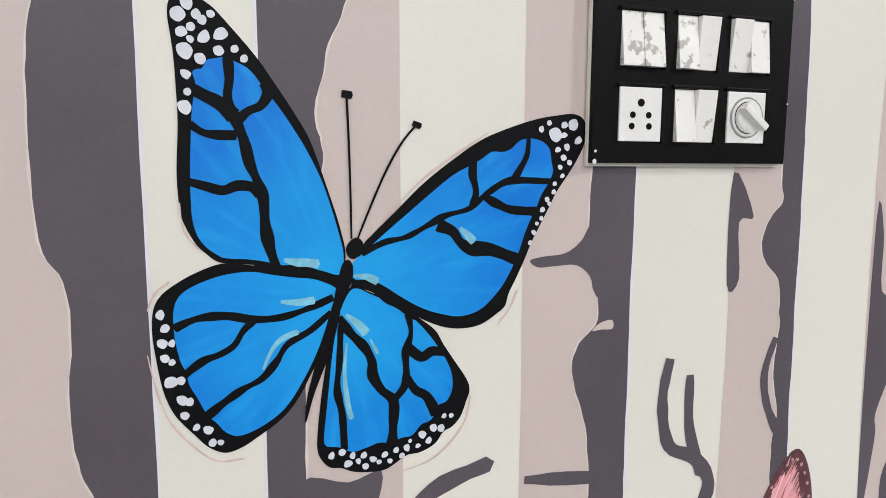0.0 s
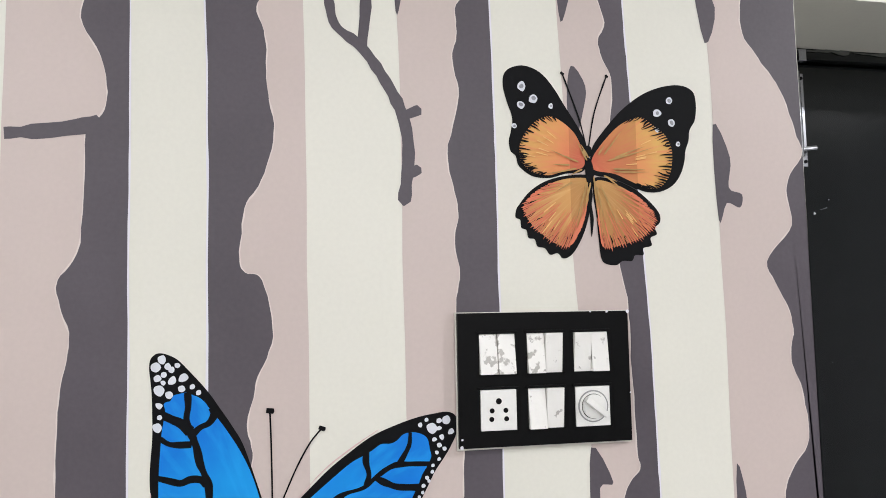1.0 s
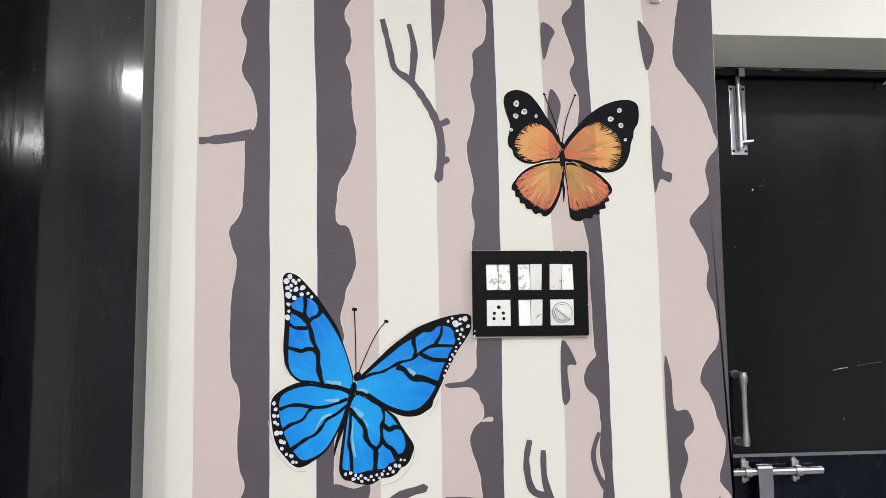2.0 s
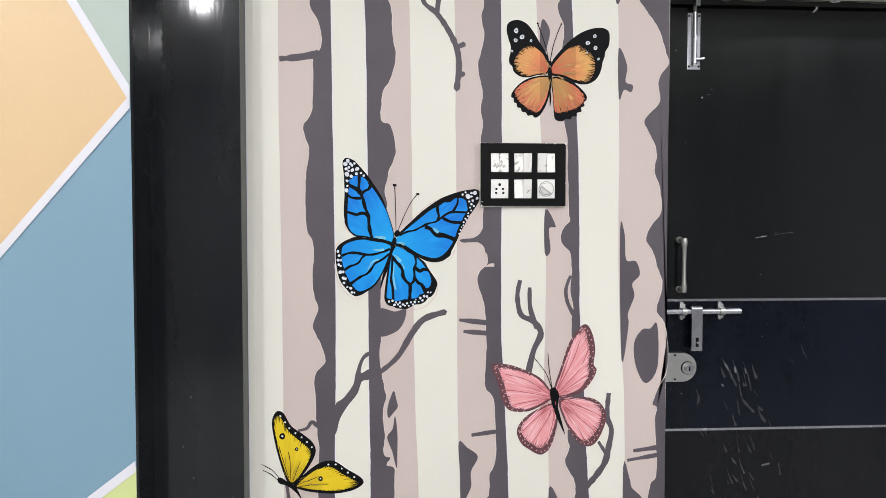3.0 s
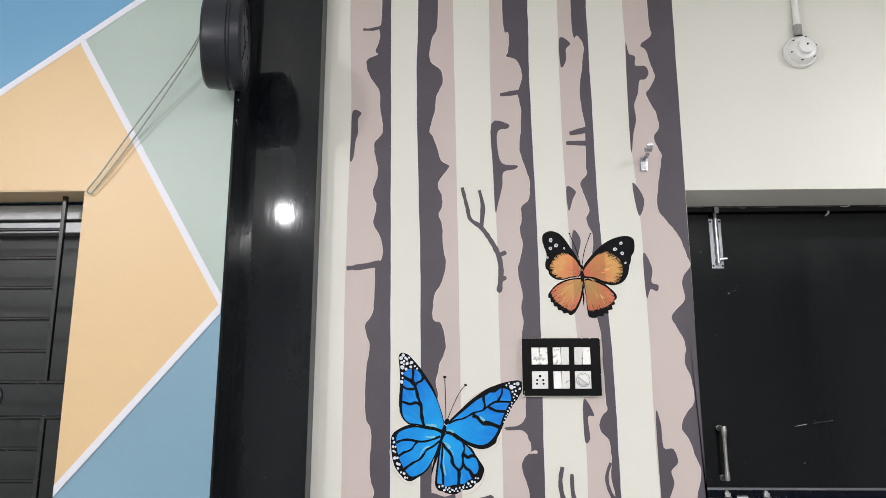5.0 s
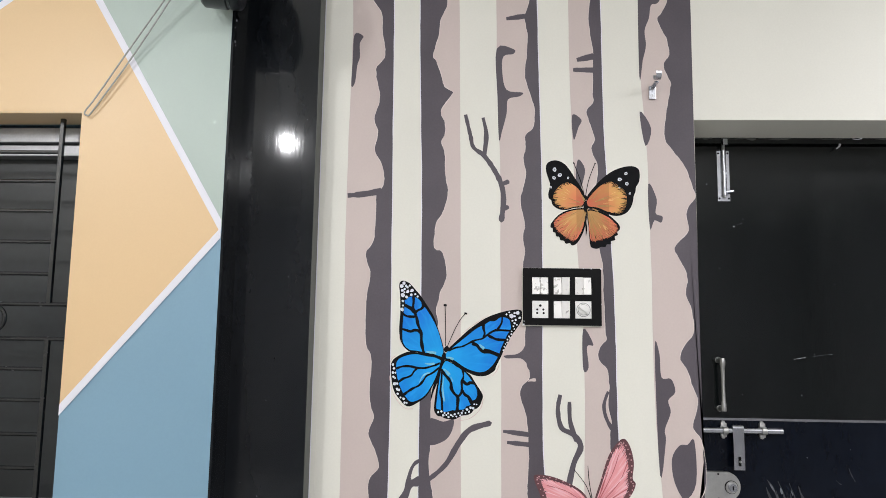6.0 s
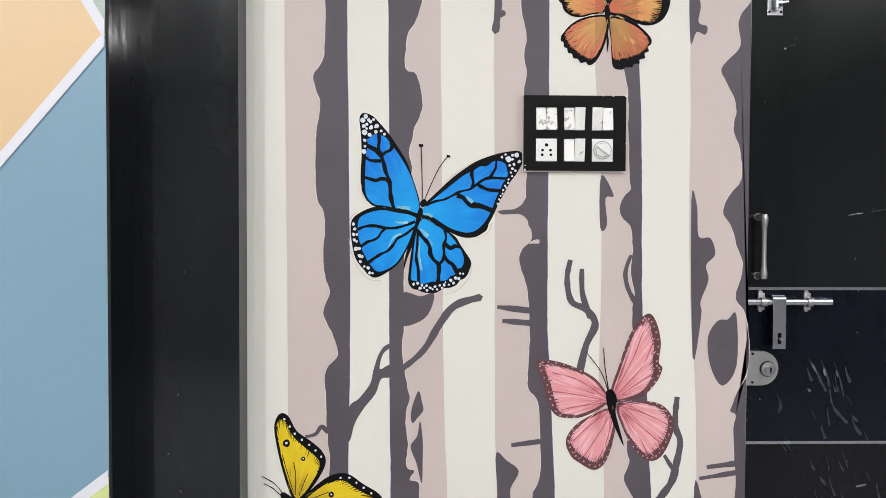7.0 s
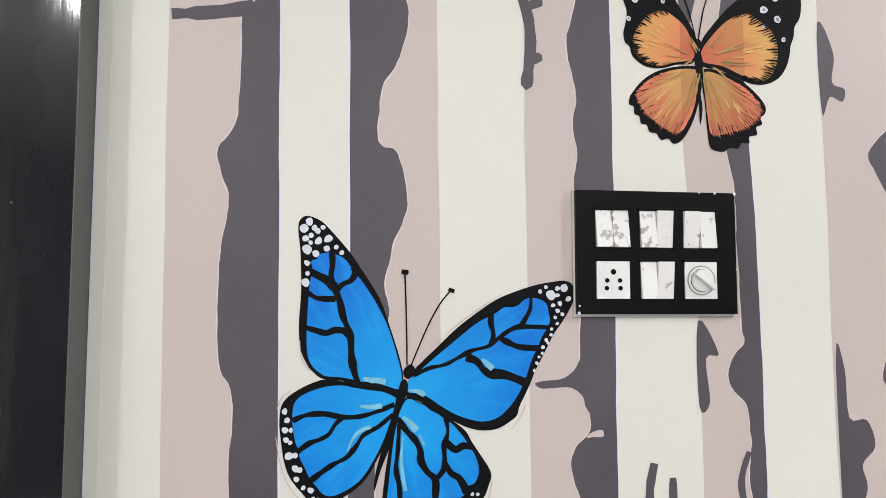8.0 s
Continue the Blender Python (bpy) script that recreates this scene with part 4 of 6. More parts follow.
YELLOW_WINGS = [
    [(-0.495, 0.793), (-0.516, 0.851), (-0.531, 0.917), (-0.534, 0.954), (-0.523, 0.977), (-0.505, 0.973), (-0.486, 0.940), (-0.455, 0.917), (-0.432, 0.896), (-0.424, 0.871), (-0.441, 0.834), (-0.474, 0.793)],
    [(-0.481, 0.787), (-0.441, 0.825), (-0.408, 0.845), (-0.376, 0.846), (-0.343, 0.824), (-0.311, 0.804), (-0.303, 0.787), (-0.329, 0.770), (-0.377, 0.762), (-0.434, 0.767), (-0.474, 0.778)],
]
YELLOW_CELLS = [
    [(-0.491, 0.798), (-0.511, 0.853), (-0.526, 0.917), (-0.530, 0.950), (-0.521, 0.966), (-0.509, 0.957), (-0.493, 0.927), (-0.465, 0.901), (-0.443, 0.881), (-0.437, 0.864), (-0.448, 0.838), (-0.474, 0.801)],
    [(-0.471, 0.787), (-0.437, 0.816), (-0.408, 0.831), (-0.384, 0.831), (-0.357, 0.813), (-0.328, 0.797), (-0.315, 0.787), (-0.331, 0.777), (-0.377, 0.769), (-0.432, 0.774), (-0.464, 0.781)],
]
YELLOW_VEINS = [
    ([(-0.493, 0.805), (-0.508, 0.855), (-0.517, 0.888)], 0.0018),
    ([(-0.489, 0.801), (-0.489, 0.846), (-0.493, 0.871)], 0.0018),
    ([(-0.482, 0.798), (-0.470, 0.830), (-0.463, 0.846)], 0.0018),
    ([(-0.471, 0.787), (-0.433, 0.801), (-0.417, 0.807)], 0.0018),
    ([(-0.467, 0.782), (-0.426, 0.787), (-0.393, 0.787)], 0.0018),
    ([(-0.514, 0.801), (-0.533, 0.825), (-0.561, 0.842)], 0.0022),
    ([(-0.518, 0.798), (-0.538, 0.816), (-0.557, 0.826)], 0.0022),
]
YELLOW_BODY = [
    [(-0.522, 0.803), (-0.513, 0.807), (-0.499, 0.798), (-0.477, 0.785), (-0.459, 0.747), (-0.475, 0.767), (-0.497, 0.785), (-0.516, 0.791)],
]
YELLOW_DOTS = [
    [(-0.513, 0.966), (-0.501, 0.950), (-0.490, 0.934), (-0.475, 0.921), (-0.460, 0.910), (-0.446, 0.898), (-0.434, 0.884), (-0.392, 0.838), (-0.373, 0.838), (-0.358, 0.827), (-0.342, 0.816), (-0.326, 0.804)],
]
YELLOW_SPOTS = [(-0.508, 0.914, 0.0085), (-0.472, 0.880, 0.005), (-0.412, 0.802, 0.0065)]


BRANCH_1 = [[(-0.3745, 0.9897), (-0.3529, 1.0097), (-0.3288, 1.0417), (-0.3221, 1.0696), (-0.3122, 1.1014), (-0.3002, 1.1212), (-0.2868, 1.1283), (-0.2869, 1.1188), (-0.3012, 1.1053), (-0.3079, 1.0735), (-0.2858, 1.0830), (-0.2861, 1.0567), (-0.3050, 1.0520), (-0.3173, 1.0200), (-0.3414, 0.9896), (-0.3617, 0.9557), (-0.3710, 0.9209), (-0.3797, 0.9210)]]
BRANCH_3 = [[(-0.0543, 1.4142), (-0.0407, 1.4173), (-0.0188, 1.4195), (-0.0027, 1.4299), (0.0069, 1.4453), (0.0171, 1.4461), (0.0198, 1.3801), (0.0123, 1.3832), (0.0082, 1.3968), (-0.0066, 1.4080), (-0.0301, 1.4080), (-0.0462, 1.4077)]]
NIB_3 = [[(0.0126, 1.3449), (0.0215, 1.3519), (0.0339, 1.3537), (0.0348, 1.3454), (0.0224, 1.3453)]]


# ---------------- birch trees painted on the wall ----------------
RIM = paint("pale_outline_paint", rgb(216, 205, 199), 0.45, 0.05, 20.0)
TREE_LABEL = "painted birch trunk in dusty pink with grey-purple shading"


def extend(line):
    """Carry a trunk's line straight on to the ceiling and the floor."""
    return [(line[0][0], CEIL - 0.001)] + [p for p in line] + [(line[-1][0], 0.001)]


EDGE_5 = [(MURAL_R - 0.0005, 2.6), (MURAL_R - 0.0005, 0.3)]


def painted_tree(light_edge, shade, dark_edge, knots, twigs, pale=(), branches=()):
    mid = light_edge[len(light_edge) // 2]
    tree = thing("painted_birch", (mid[0], 0, 0), TREE_LABEL, "mural tree", "birch trees of the mural")
    le, sh, de = (curve(extend(c), False, n) for c, n in ((light_edge, 18), (shade, 6), (dark_edge, 18)))
    sh = [(x + 0.0016 * noise.noise((7, x * 20, z * 55)) + 0.0008 * noise.noise((3, 1, z * 160)), z) for x, z in sh]
    jitter = lambda c: [(x + 0.0012 * noise.noise((0, 3, z * 9)), z) for x, z in c]
    film("light_bark", film_bm(jitter(le) + list(reversed(sh)), -0.0008), PINK, tree, "dusty pink lit side")
    film("shaded_bark", film_bm(sh + list(reversed(jitter(de))), -0.0012), DARK, tree, "grey-purple shaded side with a wavy rim")
    film("pale_rim", stroke_bm(sh, 0.0013, -0.0013, taper=(1, 1), steps=1, rough=1.6), RIM, tree, "thin pale line along the wavy shading")
    side = 1 if dark_edge[0][0] > light_edge[0][0] else -1
    if dark_edge is not EDGE_5:
        rim = [(x + side * (0.0006 + 0.0006 * noise.noise((5, 2, z * 12))), z) for x, z in jitter(de)]
        film("pale_rim", stroke_bm(rim, 0.0022, -0.0014, taper=(1, 1), steps=1, rough=0.8), BAND, tree, "thin pale line beside the trunk")
    for k in pale:
        film("pale_hollow", film_bm(curve(k, True, 4), -0.0014), PINK, tree)
    for k in knots:
        film("bark_knot", film_bm(curve(k, True, 4), -0.0016), DARK, tree)
    for k in branches:
        film("branch", film_bm(curve(k, True, 4), -0.0018), DARK, tree)
    for pts, w in twigs:
        film("twig", stroke_bm(pts, w * 1.3, -0.002, taper=(0.7, 1.0), rough=0.3), DARK, tree)
    return tree


painted_tree(LIGHT_EDGE_1, SHADE_1, DARK_EDGE_1, KNOTS_1, TWIGS_1 + TWIGS_1_TOP, (), BRANCH_1)
painted_tree(LIGHT_EDGE_2, SHADE_2, DARK_EDGE_2, KNOTS_2 + KNOTS_2_LOW, TWIGS_2 + TWIGS_2_LOW, PALE_2)
painted_tree(LIGHT_EDGE_3, SHADE_3, DARK_EDGE_3, KNOTS_3 + KNOTS_3_LOW, TWIGS_3 + TWIGS_3_TOP + TWIGS_3_LOW, NIB_3, BRANCH_3)
painted_tree(LIGHT_EDGE_4, SHADE_4, DARK_EDGE_4, KNOTS_4 + KNOTS_4_LOW + KNOTS_4_FOOT, TWIGS_4 + TWIGS_4_TOP + TWIGS_4_LOW)
painted_tree(LIGHT_EDGE_5, SHADE_5, EDGE_5, KNOTS_5 + KNOTS_5_MID + KNOTS_5_LOW, TWIGS_5)


# ---------------- butterflies painted on the wall ----------------
WING_NAMES = ("left_forewing", "right_forewing", "left_hindwing", "right_hindwing")


def butterfly(label, centre, names, wings, cells, veins, bodies, rim, fill, ink):
    fly = thing("painted_butterfly", (centre[0], 0, centre[1]), label, "butterfly", "butterflies of the mural")
    made = []
    for i, (wing, cell) in enumerate(zip(wings, cells)):
        w = film(names[i], film_bm(curve(wing, True, 5), -0.0026 - 0.0002 * i), rim, fly)
        film("wing_colour", film_bm(curve(cell, True, 5), -0.0036 - 0.0001 * i), fill, w)
        made.append(w)
    for pts, w in veins:
        film("vein", stroke_bm(pts, w, -0.0044, taper=(0.8, 1.0), steps=8, rough=0.45), ink, fly)
    for b in bodies:
        film("body", film_bm(curve(b, True, 4), -0.005), ink, fly)
    return fly


BLUEP = wing_paint("blue_wing_paint", (-0.225, 1.39), rgb(22, 166, 236), rgb(0, 120, 216), 0.17, rgb(26, 160, 234), 9, 0.6)
blue = butterfly("large bright blue butterfly with black veins and white dots", (-0.22, 1.4), WING_NAMES, BLUE_WINGS, BLUE_CELLS, BLUE_VEINS, BLUE_BODY, BLACKPAINT, BLUEP, BLACKPAINT)
for pts, w in BLUE_ANTENNAE:
    film("antenna", stroke_bm(pts, w, -0.0048, taper=(0.9, 1.0)), BLACKPAINT, blue)
part("corner_bead", box_bm(MURAL_L + 0.0004, -0.0012, 0.001, MURAL_L + 0.017, 0.0, CEIL - 0.001, 0.0005), CREAM, bpy.data.objects["wall_mural"], "slightly raised cream plaster edge")
film("paint_edge", film_bm([(MURAL_L + 0.0006, 0.001), (MURAL_L + 0.0006, CEIL - 0.001), (MURAL_L + 0.0032, CEIL - 0.001), (MURAL_L + 0.0032, 0.001)], -0.0056), BAND, bpy.data.objects["wall_mural"])
GLINT = paint("pale_blue_glint_paint", rgb(120, 190, 215), 0.5, 0.2, 60)
for pts, w in BLUE_GLINTS:
    film("glint", stroke_bm(pts, w, -0.0042, taper=(0.3, 0.8)), GLINT, blue, "pale yellowish blue brush stroke")
for i, (x, z, r) in enumerate(BLUE_TIP_DOTS + BLUE_RIGHT_DOTS + BLUE_LEFT_LOW_DOTS + BLUE_RIGHT_LOW_DOTS):
    film("white_dot", dab_bm(x, z, r, -0.0054, seed=i), WHITEPAINT, blue)
PENCIL = paint("faint_pink_pencil", rgb(216, 186, 184), 0.6, 0.1, 60)
for pts in BLUE_SKETCH:
    film("sketch_line", stroke_bm(pts, 0.0016, -0.0022, taper=(0.5, 0.8), rough=0.8), PENCIL, blue, "faint pink sketch line")

SHOW = (0.152, 0.245, (0.7, 0.64, 0.62, 1))
ORANGEP = wing_paint("coral_forewing_paint", (0.182, 1.855), rgb(224, 112, 88), rgb(220, 172, 98), 0.10, rgb(226, 140, 100), 16, 0.7, SHOW)
BROWNP = wing_paint("gold_hindwing_paint", (0.182, 1.83), rgb(212, 166, 100), rgb(206, 138, 86), 0.13, rgb(222, 176, 116), 18, 0.8, SHOW)
orange = butterfly("orange butterfly with black wing tips and white dots", (0.18, 1.85), WING_NAMES, ORANGE_WINGS, ORANGE_CELLS, ORANGE_VEINS, ORANGE_BODY, BLACKPAINT, ORANGEP, BLACKPAINT)
for ob in orange.children_recursive:
    if ob.name.startswith("wing_colour") and "hindwing" in ob.parent.name:
        ob.data.materials[0] = BROWNP
GREYDAB = paint("thin_grey_dab", rgb(150, 152, 160), 0.5, 0.2, 90)
for i, (x, z, r) in enumerate(ORANGE_DOTS):
    film("white_dot", dab_bm(x, z, r, -0.0054, seed=40 + i), WHITEPAINT, orange)
    film("dot_centre", dab_bm(x + r * 0.1, z, r * 0.5, -0.0056, seed=60 + i), GREYDAB, orange)



def rays(fly, centre, ink, cells, reach, width, count, seed):
    """Fine strokes that fan out of the body over the wings."""
    rng = random.Random(seed)
    for cell in cells:
        ring = curve(cell, True, 5)
        for k in range(count):
            x, z = ring[rng.randrange(len(ring))]
            d = math.hypot(x - centre[0], z - centre[1])
            if d < 0.05:
                continue
            u0, u1 = rng.uniform(0.22, 0.36), rng.uniform(0.5, 1.0) * reach
            pts = [(centre[0] + (x - centre[0]) * u, centre[1] + (z - centre[1]) * u + 0.003 * math.sin(u * 3 + k)) for u in (u1, (u0 + u1) / 2, u0)]
            film("brush_ray", stroke_bm(pts, width, -0.0041, taper=(0.1, 1.0), steps=4), ink, fly)


def hairs(fly, cells, centre, ink, reach, far, width, every=3):
    """Short dark brush hairs from the wing margin towards the body."""
    rng = random.Random(9)
    for cell in cells:
        for x, z in curve(cell, True, 5)[::every]:
            d = math.hypot(x - centre[0], z - centre[1])
            if d > far:
                k = reach * rng.uniform(0.25, 1.7)
                jx, jz = rng.uniform(-0.002, 0.002), rng.uniform(-0.002, 0.002)
                film("margin_hair", stroke_bm([(x + (centre[0] - x) * k + jx, z + (centre[1] - z) * k + jz), (x + (centre[0] - x) * k * 0.5, z + (centre[1] - z) * k * 0.5), (x, z)], width * rng.uniform(0.6, 1.8), -0.0041, taper=(0.15, 1.0), steps=3), ink, fly)


hairs(orange, ORANGE_CELLS[2:], (0.182, 1.83), BLACKPAINT, 0.13, 0.06, 0.0015, 1)
hairs(orange, ORANGE_CELLS[:2], (0.182, 1.86), BLACKPAINT, 0.11, 0.07, 0.0017, 1)
REDO = paint("coral_stroke_paint", rgb(216, 118, 84), 0.5, 0.1, 60)
hairs(orange, ORANGE_CELLS[2:], (0.182, 1.83), REDO, 0.36, 0.055, 0.0013, 1)
PALEO = paint("pale_orange_stroke_paint", rgb(236, 190, 120), 0.5, 0.1, 60)
OLIVEO = paint("tan_stroke_paint", rgb(176, 138, 78), 0.5, 0.2, 60)
rays(orange, (0.182, 1.845), OLIVEO, ORANGE_CELLS, 0.85, 0.0022, 6, 7)
rng = random.Random(2)
for cell in ORANGE_CELLS:
    cx, cz = sum(p[0] for p in cell) / len(cell), sum(p[1] for p in cell) / len(cell)
    for i in range(6):
        x, z = cx + rng.uniform(-0.02, 0.012), cz + rng.uniform(-0.014, 0.014)
        dx, dz = x - 0.182, z - 1.845
        d = math.hypot(dx, dz)
        film("light_stroke", stroke_bm([(x, z), (x + dx / d * 0.007, z + dz / d * 0.007), (x + dx / d * 0.015, z + dz / d * 0.015)], 0.002, -0.0040, taper=(0.3, 0.6)), PALEO, orange)

MAROON = paint("maroon_wing_margin_paint", rgb(96, 56, 62), 0.45, 0.3, 60)
PINKP = wing_paint("pink_wing_paint", (0.195, 1.005), rgb(194, 104, 111), rgb(229, 156, 160), 0.085, rgb(240, 198, 206), 20, 0.8)
PINKLINE = paint("deep_pink_vein_paint", rgb(180, 92, 98), 0.45, 0.15, 60)
pink = butterfly("pink butterfly with maroon scalloped wing margins", (0.195, 1.0), WING_NAMES, PINK_WINGS, PINK_CELLS, PINK_VEINS[:-2], PINK_BODY, MAROON, PINKP, PINKLINE)
for pts, w in PINK_VEINS[-2:]:
    film("antenna", stroke_bm(pts, w, -0.0048, taper=(1.0, 0.8)), BLACKPAINT, pink)
for ob in pink.children:
    if ob.name.startswith("body"):
        ob.data.materials[0] = BLACKPAINT
PALEP = paint("pale_pink_stroke_paint", rgb(236, 190, 196), 0.5, 0.1, 60)
hairs(pink, PINK_CELLS, (0.195, 1.008), PALEP, 0.55, 0.075, 0.0015, 4)
hairs(pink, PINK_CELLS, (0.195, 1.008), MAROON, 0.06, 0.085, 0.0012, 1)
rays(pink, (0.197, 1.008), PINKLINE, PINK_CELLS, 0.75, 0.0016, 9, 5)
PINKDOT = paint("pale_pink_speckle_paint", rgb(196, 150, 152), 0.5, 0.1, 60)
for wi, (wing, cell) in enumerate(zip(PINK_WINGS, PINK_CELLS)):
    ring, inner = curve(wing, True, 5), curve(cell, True, 5)
    cx, cz = 0.195, 1.005
    for i in range(0, len(ring), 2):
        x, z = ring[i]
        if math.hypot(x - cx, z - cz) > 0.085:
            d = min(math.hypot(x - a, z - c) for a, c in inner)
            if d > 0.007:
                film("pale_speckle", dab_bm(x + (cx - x) * 0.055, z + (cz - z) * 0.055, 0.0021, -0.0054, seed=i + wi * 90), PINKDOT, pink)

YELLOWP = wing_paint("yellow_wing_paint", (-0.5, 0.775), rgb(150, 120, 20), rgb(226, 196, 34), 0.1, rgb(232, 208, 50), 10, 0.5)
yellow = butterfly("yellow butterfly with black eye spots and dark wing margins", (-0.5, 0.8), ("upper_wing", "lower_wing"), YELLOW_WINGS, YELLOW_CELLS, YELLOW_VEINS, YELLOW_BODY, BLACKPAINT, YELLOWP, BLACKPAINT)
for i, (x, z) in enumerate(YELLOW_DOTS[0]):
    film("white_dot", dab_bm(x, z, 0.0026, -0.0054, seed=70 + i), WHITEPAINT, yellow)
hairs(yellow, YELLOW_CELLS, (-0.49, 0.79), BLACKPAINT, 0.09, 0.08, 0.0012, 1)
OLIVE = paint("olive_stroke_paint", rgb(120, 104, 40), 0.5, 0.2, 60)
rays(yellow, (-0.497, 0.79), OLIVE, YELLOW_CELLS, 0.55, 0.0014, 12, 6)
for x, z, r in YELLOW_SPOTS:
    film("eye_spot", dab_bm(x, z, r, -0.0052, seed=3), BLACKPAINT, yellow)
    film("white_dot", dab_bm(x, z, r * 0.4, -0.0056, seed=4), WHITEPAINT, yellow)


# ---------------- colour fields of the window wall ----------------
wall_window = bpy.data.objects["wall_window"]
FY = PIER_Y - 0.0015


def field(name, outline, material, depth=0.0):
    return film(name, film_bm(outline, FY - depth), material, wall_window)


X0 = XL + 0.01
TOPX, TOPZ, RX, RZ = -1.275, 2.522, PIER_X, 1.74
up = lambda x: TOPZ + (x - TOPX) * 0.76
low = lambda x: RZ + (x - RX) * 1.165
# apricot field, cut round the window
field("apricot_field", [(RX, RZ), (TOPX, TOPZ), (TOPX - (TOPZ - WZ1) / 0.76, WZ1), (WX1, WZ1), (WX1, low(WX1))], ORANGE)
field("sage_field", [(TOPX, TOPZ), (RX, RZ + 0.004), (RX, up(RX))], SAGE)
field("sky_blue_field", [(TOPX - (TOPZ - WZ1) / 0.76, WZ1 + 0.001), (TOPX, TOPZ), (RX, up(RX)), (RX, CEIL - 0.002), (X0, CEIL - 0.002), (X0, WZ1 + 0.001)], SKYBLUE)
VX, VZ, LIMEZ = -1.36, 0.487, 0.9
field("lime_field", [(RX, LIMEZ), (VX, VZ), (VX, 0.002), (RX, 0.002)], LIME)
field("grey_field", [(VX, VZ), (VX - 0.22, VZ + 0.374), (X0, VZ + 0.374), (X0, 0.002), (VX, 0.002)], paint("grey_green_wall_paint", rgb(120, 126, 124), 0.42, 0.02, 2.0))


def band(x0, z0, x1, z1, w=0.019):
    h = w / 2 * math.hypot(1, (z1 - z0) / (x1 - x0))
    return film("white_band", film_bm([(x0, z0 + h), (x1, z1 + h), (x1, z1 - h), (x0, z0 - h)], FY - 0.0012), BAND, wall_window)


band(RX - 0.001, RZ + 0.008, TOPX, TOPZ)
band(RX - 0.001, RZ - 0.008, WX1, low(WX1) - 0.008)
band(TOPX - (TOPZ - WZ1) / 0.76, WZ1 + 0.01, TOPX, TOPZ)
band(TOPX - 0.005, TOPZ - 0.004, RX - 0.001, up(RX) - 0.01)
band(RX - 0.001, LIMEZ, VX, VZ, 0.021)
band(VX - 0.22, VZ + 0.374, VX, VZ, 0.021)

# ---------------- window ----------------
part("soffit_paint", box_bm(WX0, PIER_Y + 0.0005, WZ1 - 0.003, WX1 - 0.0005, -0.062, WZ1), ORANGE, wall_window, "apricot painted underside of the opening")
win = thing("window_1", (WX1, -0.05, WZ0), "dark window with black steel grille in recess", "window", kind="structure")
ALU = paint("grey_aluminium_track", rgb(150, 150, 152), 0.4, 0.1, 20, 0.02, metal=0.6)
DGLASS = paint("dark_tinted_glass", rgb(26, 30, 33), 0.42, 0.3, 3.0, 0.01, 40)
part("backing", box_bm(WX0 - 0.02, 0.06, WZ0 - 0.02, WX1 + 0.02, 0.099, WZ1 + 0.02), DGLASS, win)
pane = part("pane", box_bm(WX0, 0.0, WZ0 + 0.05, WX1 - 0.001, 0.008, WZ1 - 0.09), DGLASS, win, "dark tinted glass pane")
part("top_track", box_bm(WX0, -0.06, WZ1 - 0.055, WX1 - 0.001, 0.02, WZ1 - 0.012, 0.002), ALU, win, "grey aluminium track")
part("top_rail", box_bm(WX0, -0.045, WZ1 - 0.092, WX1 - 0.001, 0.0, WZ1 - 0.06, 0.002), ALU, win)
part("bottom_track", box_bm(WX0, -0.05, WZ0 + 0.004, WX1 - 0.001, 0.01, WZ0 + 0.05, 0.002), ALU, win)
part("jamb_frame", box_bm(WX1 - 0.03, -0.03, WZ0 + 0.05, WX1 - 0.002, 0.0, WZ1 - 0.092, 0.002), GRILLE, win)
SILLM = paint("black_granite_sill", rgb(30, 30, 32), 0.25, 0.3, 40, 0.02)
sill = part("sill", box_bm(WX0, PIER_Y - 0.004, WZ0 - 0.022, WX1 - 0.0005, 0.05, WZ0 + 0.003, 0.002), SILLM, win, "chipped black stone sill")
for pts, w in (([(WX1 - 0.002, WZ0 - 0.001), (WX1 - 0.02, WZ0 - 0.004), (WX1 - 0.05, WZ0 - 0.002)], 0.007), ([(WX1 - 0.004, WZ0 - 0.012), (WX1 - 0.016, WZ0 - 0.016), (WX1 - 0.03, WZ0 - 0.014)], 0.008), ([(WX1 - 0.06, WZ0 - 0.017), (WX1 - 0.1, WZ0 - 0.019), (WX1 - 0.17, WZ0 - 0.018)], 0.004)):
    film("paint_chip", stroke_bm(pts, w, PIER_Y - 0.0052, taper=(1.0, 0.3), steps=9, rough=1.2), BAND, sill, "flaked white paint")
GY = -0.115
for x, z0, z1, bars in ((-1.302, 1.538, WZ1 - 0.002, (1.622, 1.711, 1.798, 1.882, 1.965)), (-1.297, WZ0 + 0.003, 1.444, (1.363, 1.280, 1.190, 1.102, 1.018))):
    part("grille_post", box_bm(x - 0.0058, GY - 0.0058, z0, x + 0.0058, GY + 0.0058, z1, 0.0008), GRILLE, win)
    for zb in bars:
        part("grille_bar", cyl_bm((WX0, GY, zb), (x, GY, zb), 0.0055, 10), GRILLE, win, smooth=True)
for z in (1.538, 1.444):
    part("grille_rail", cyl_bm((WX0, GY, z), (WX1 - 0.0005, GY, z), 0.0058, 10), GRILLE, win, smooth=True)
ring = bmesh.new()
RC, RR, rr = Vector((-1.448, GY - 0.012, 1.498)), 0.034, 0.0055
vs = [[ring.verts.new(RC + Vector(((RR + rr * math.cos(b)) * math.cos(a), rr * math.sin(b), (RR + rr * math.cos(b)) * math.sin(a)))) for b in [k * math.tau / 10 for k in range(10)]] for a in [k * math.tau / 32 for k in range(32)]]
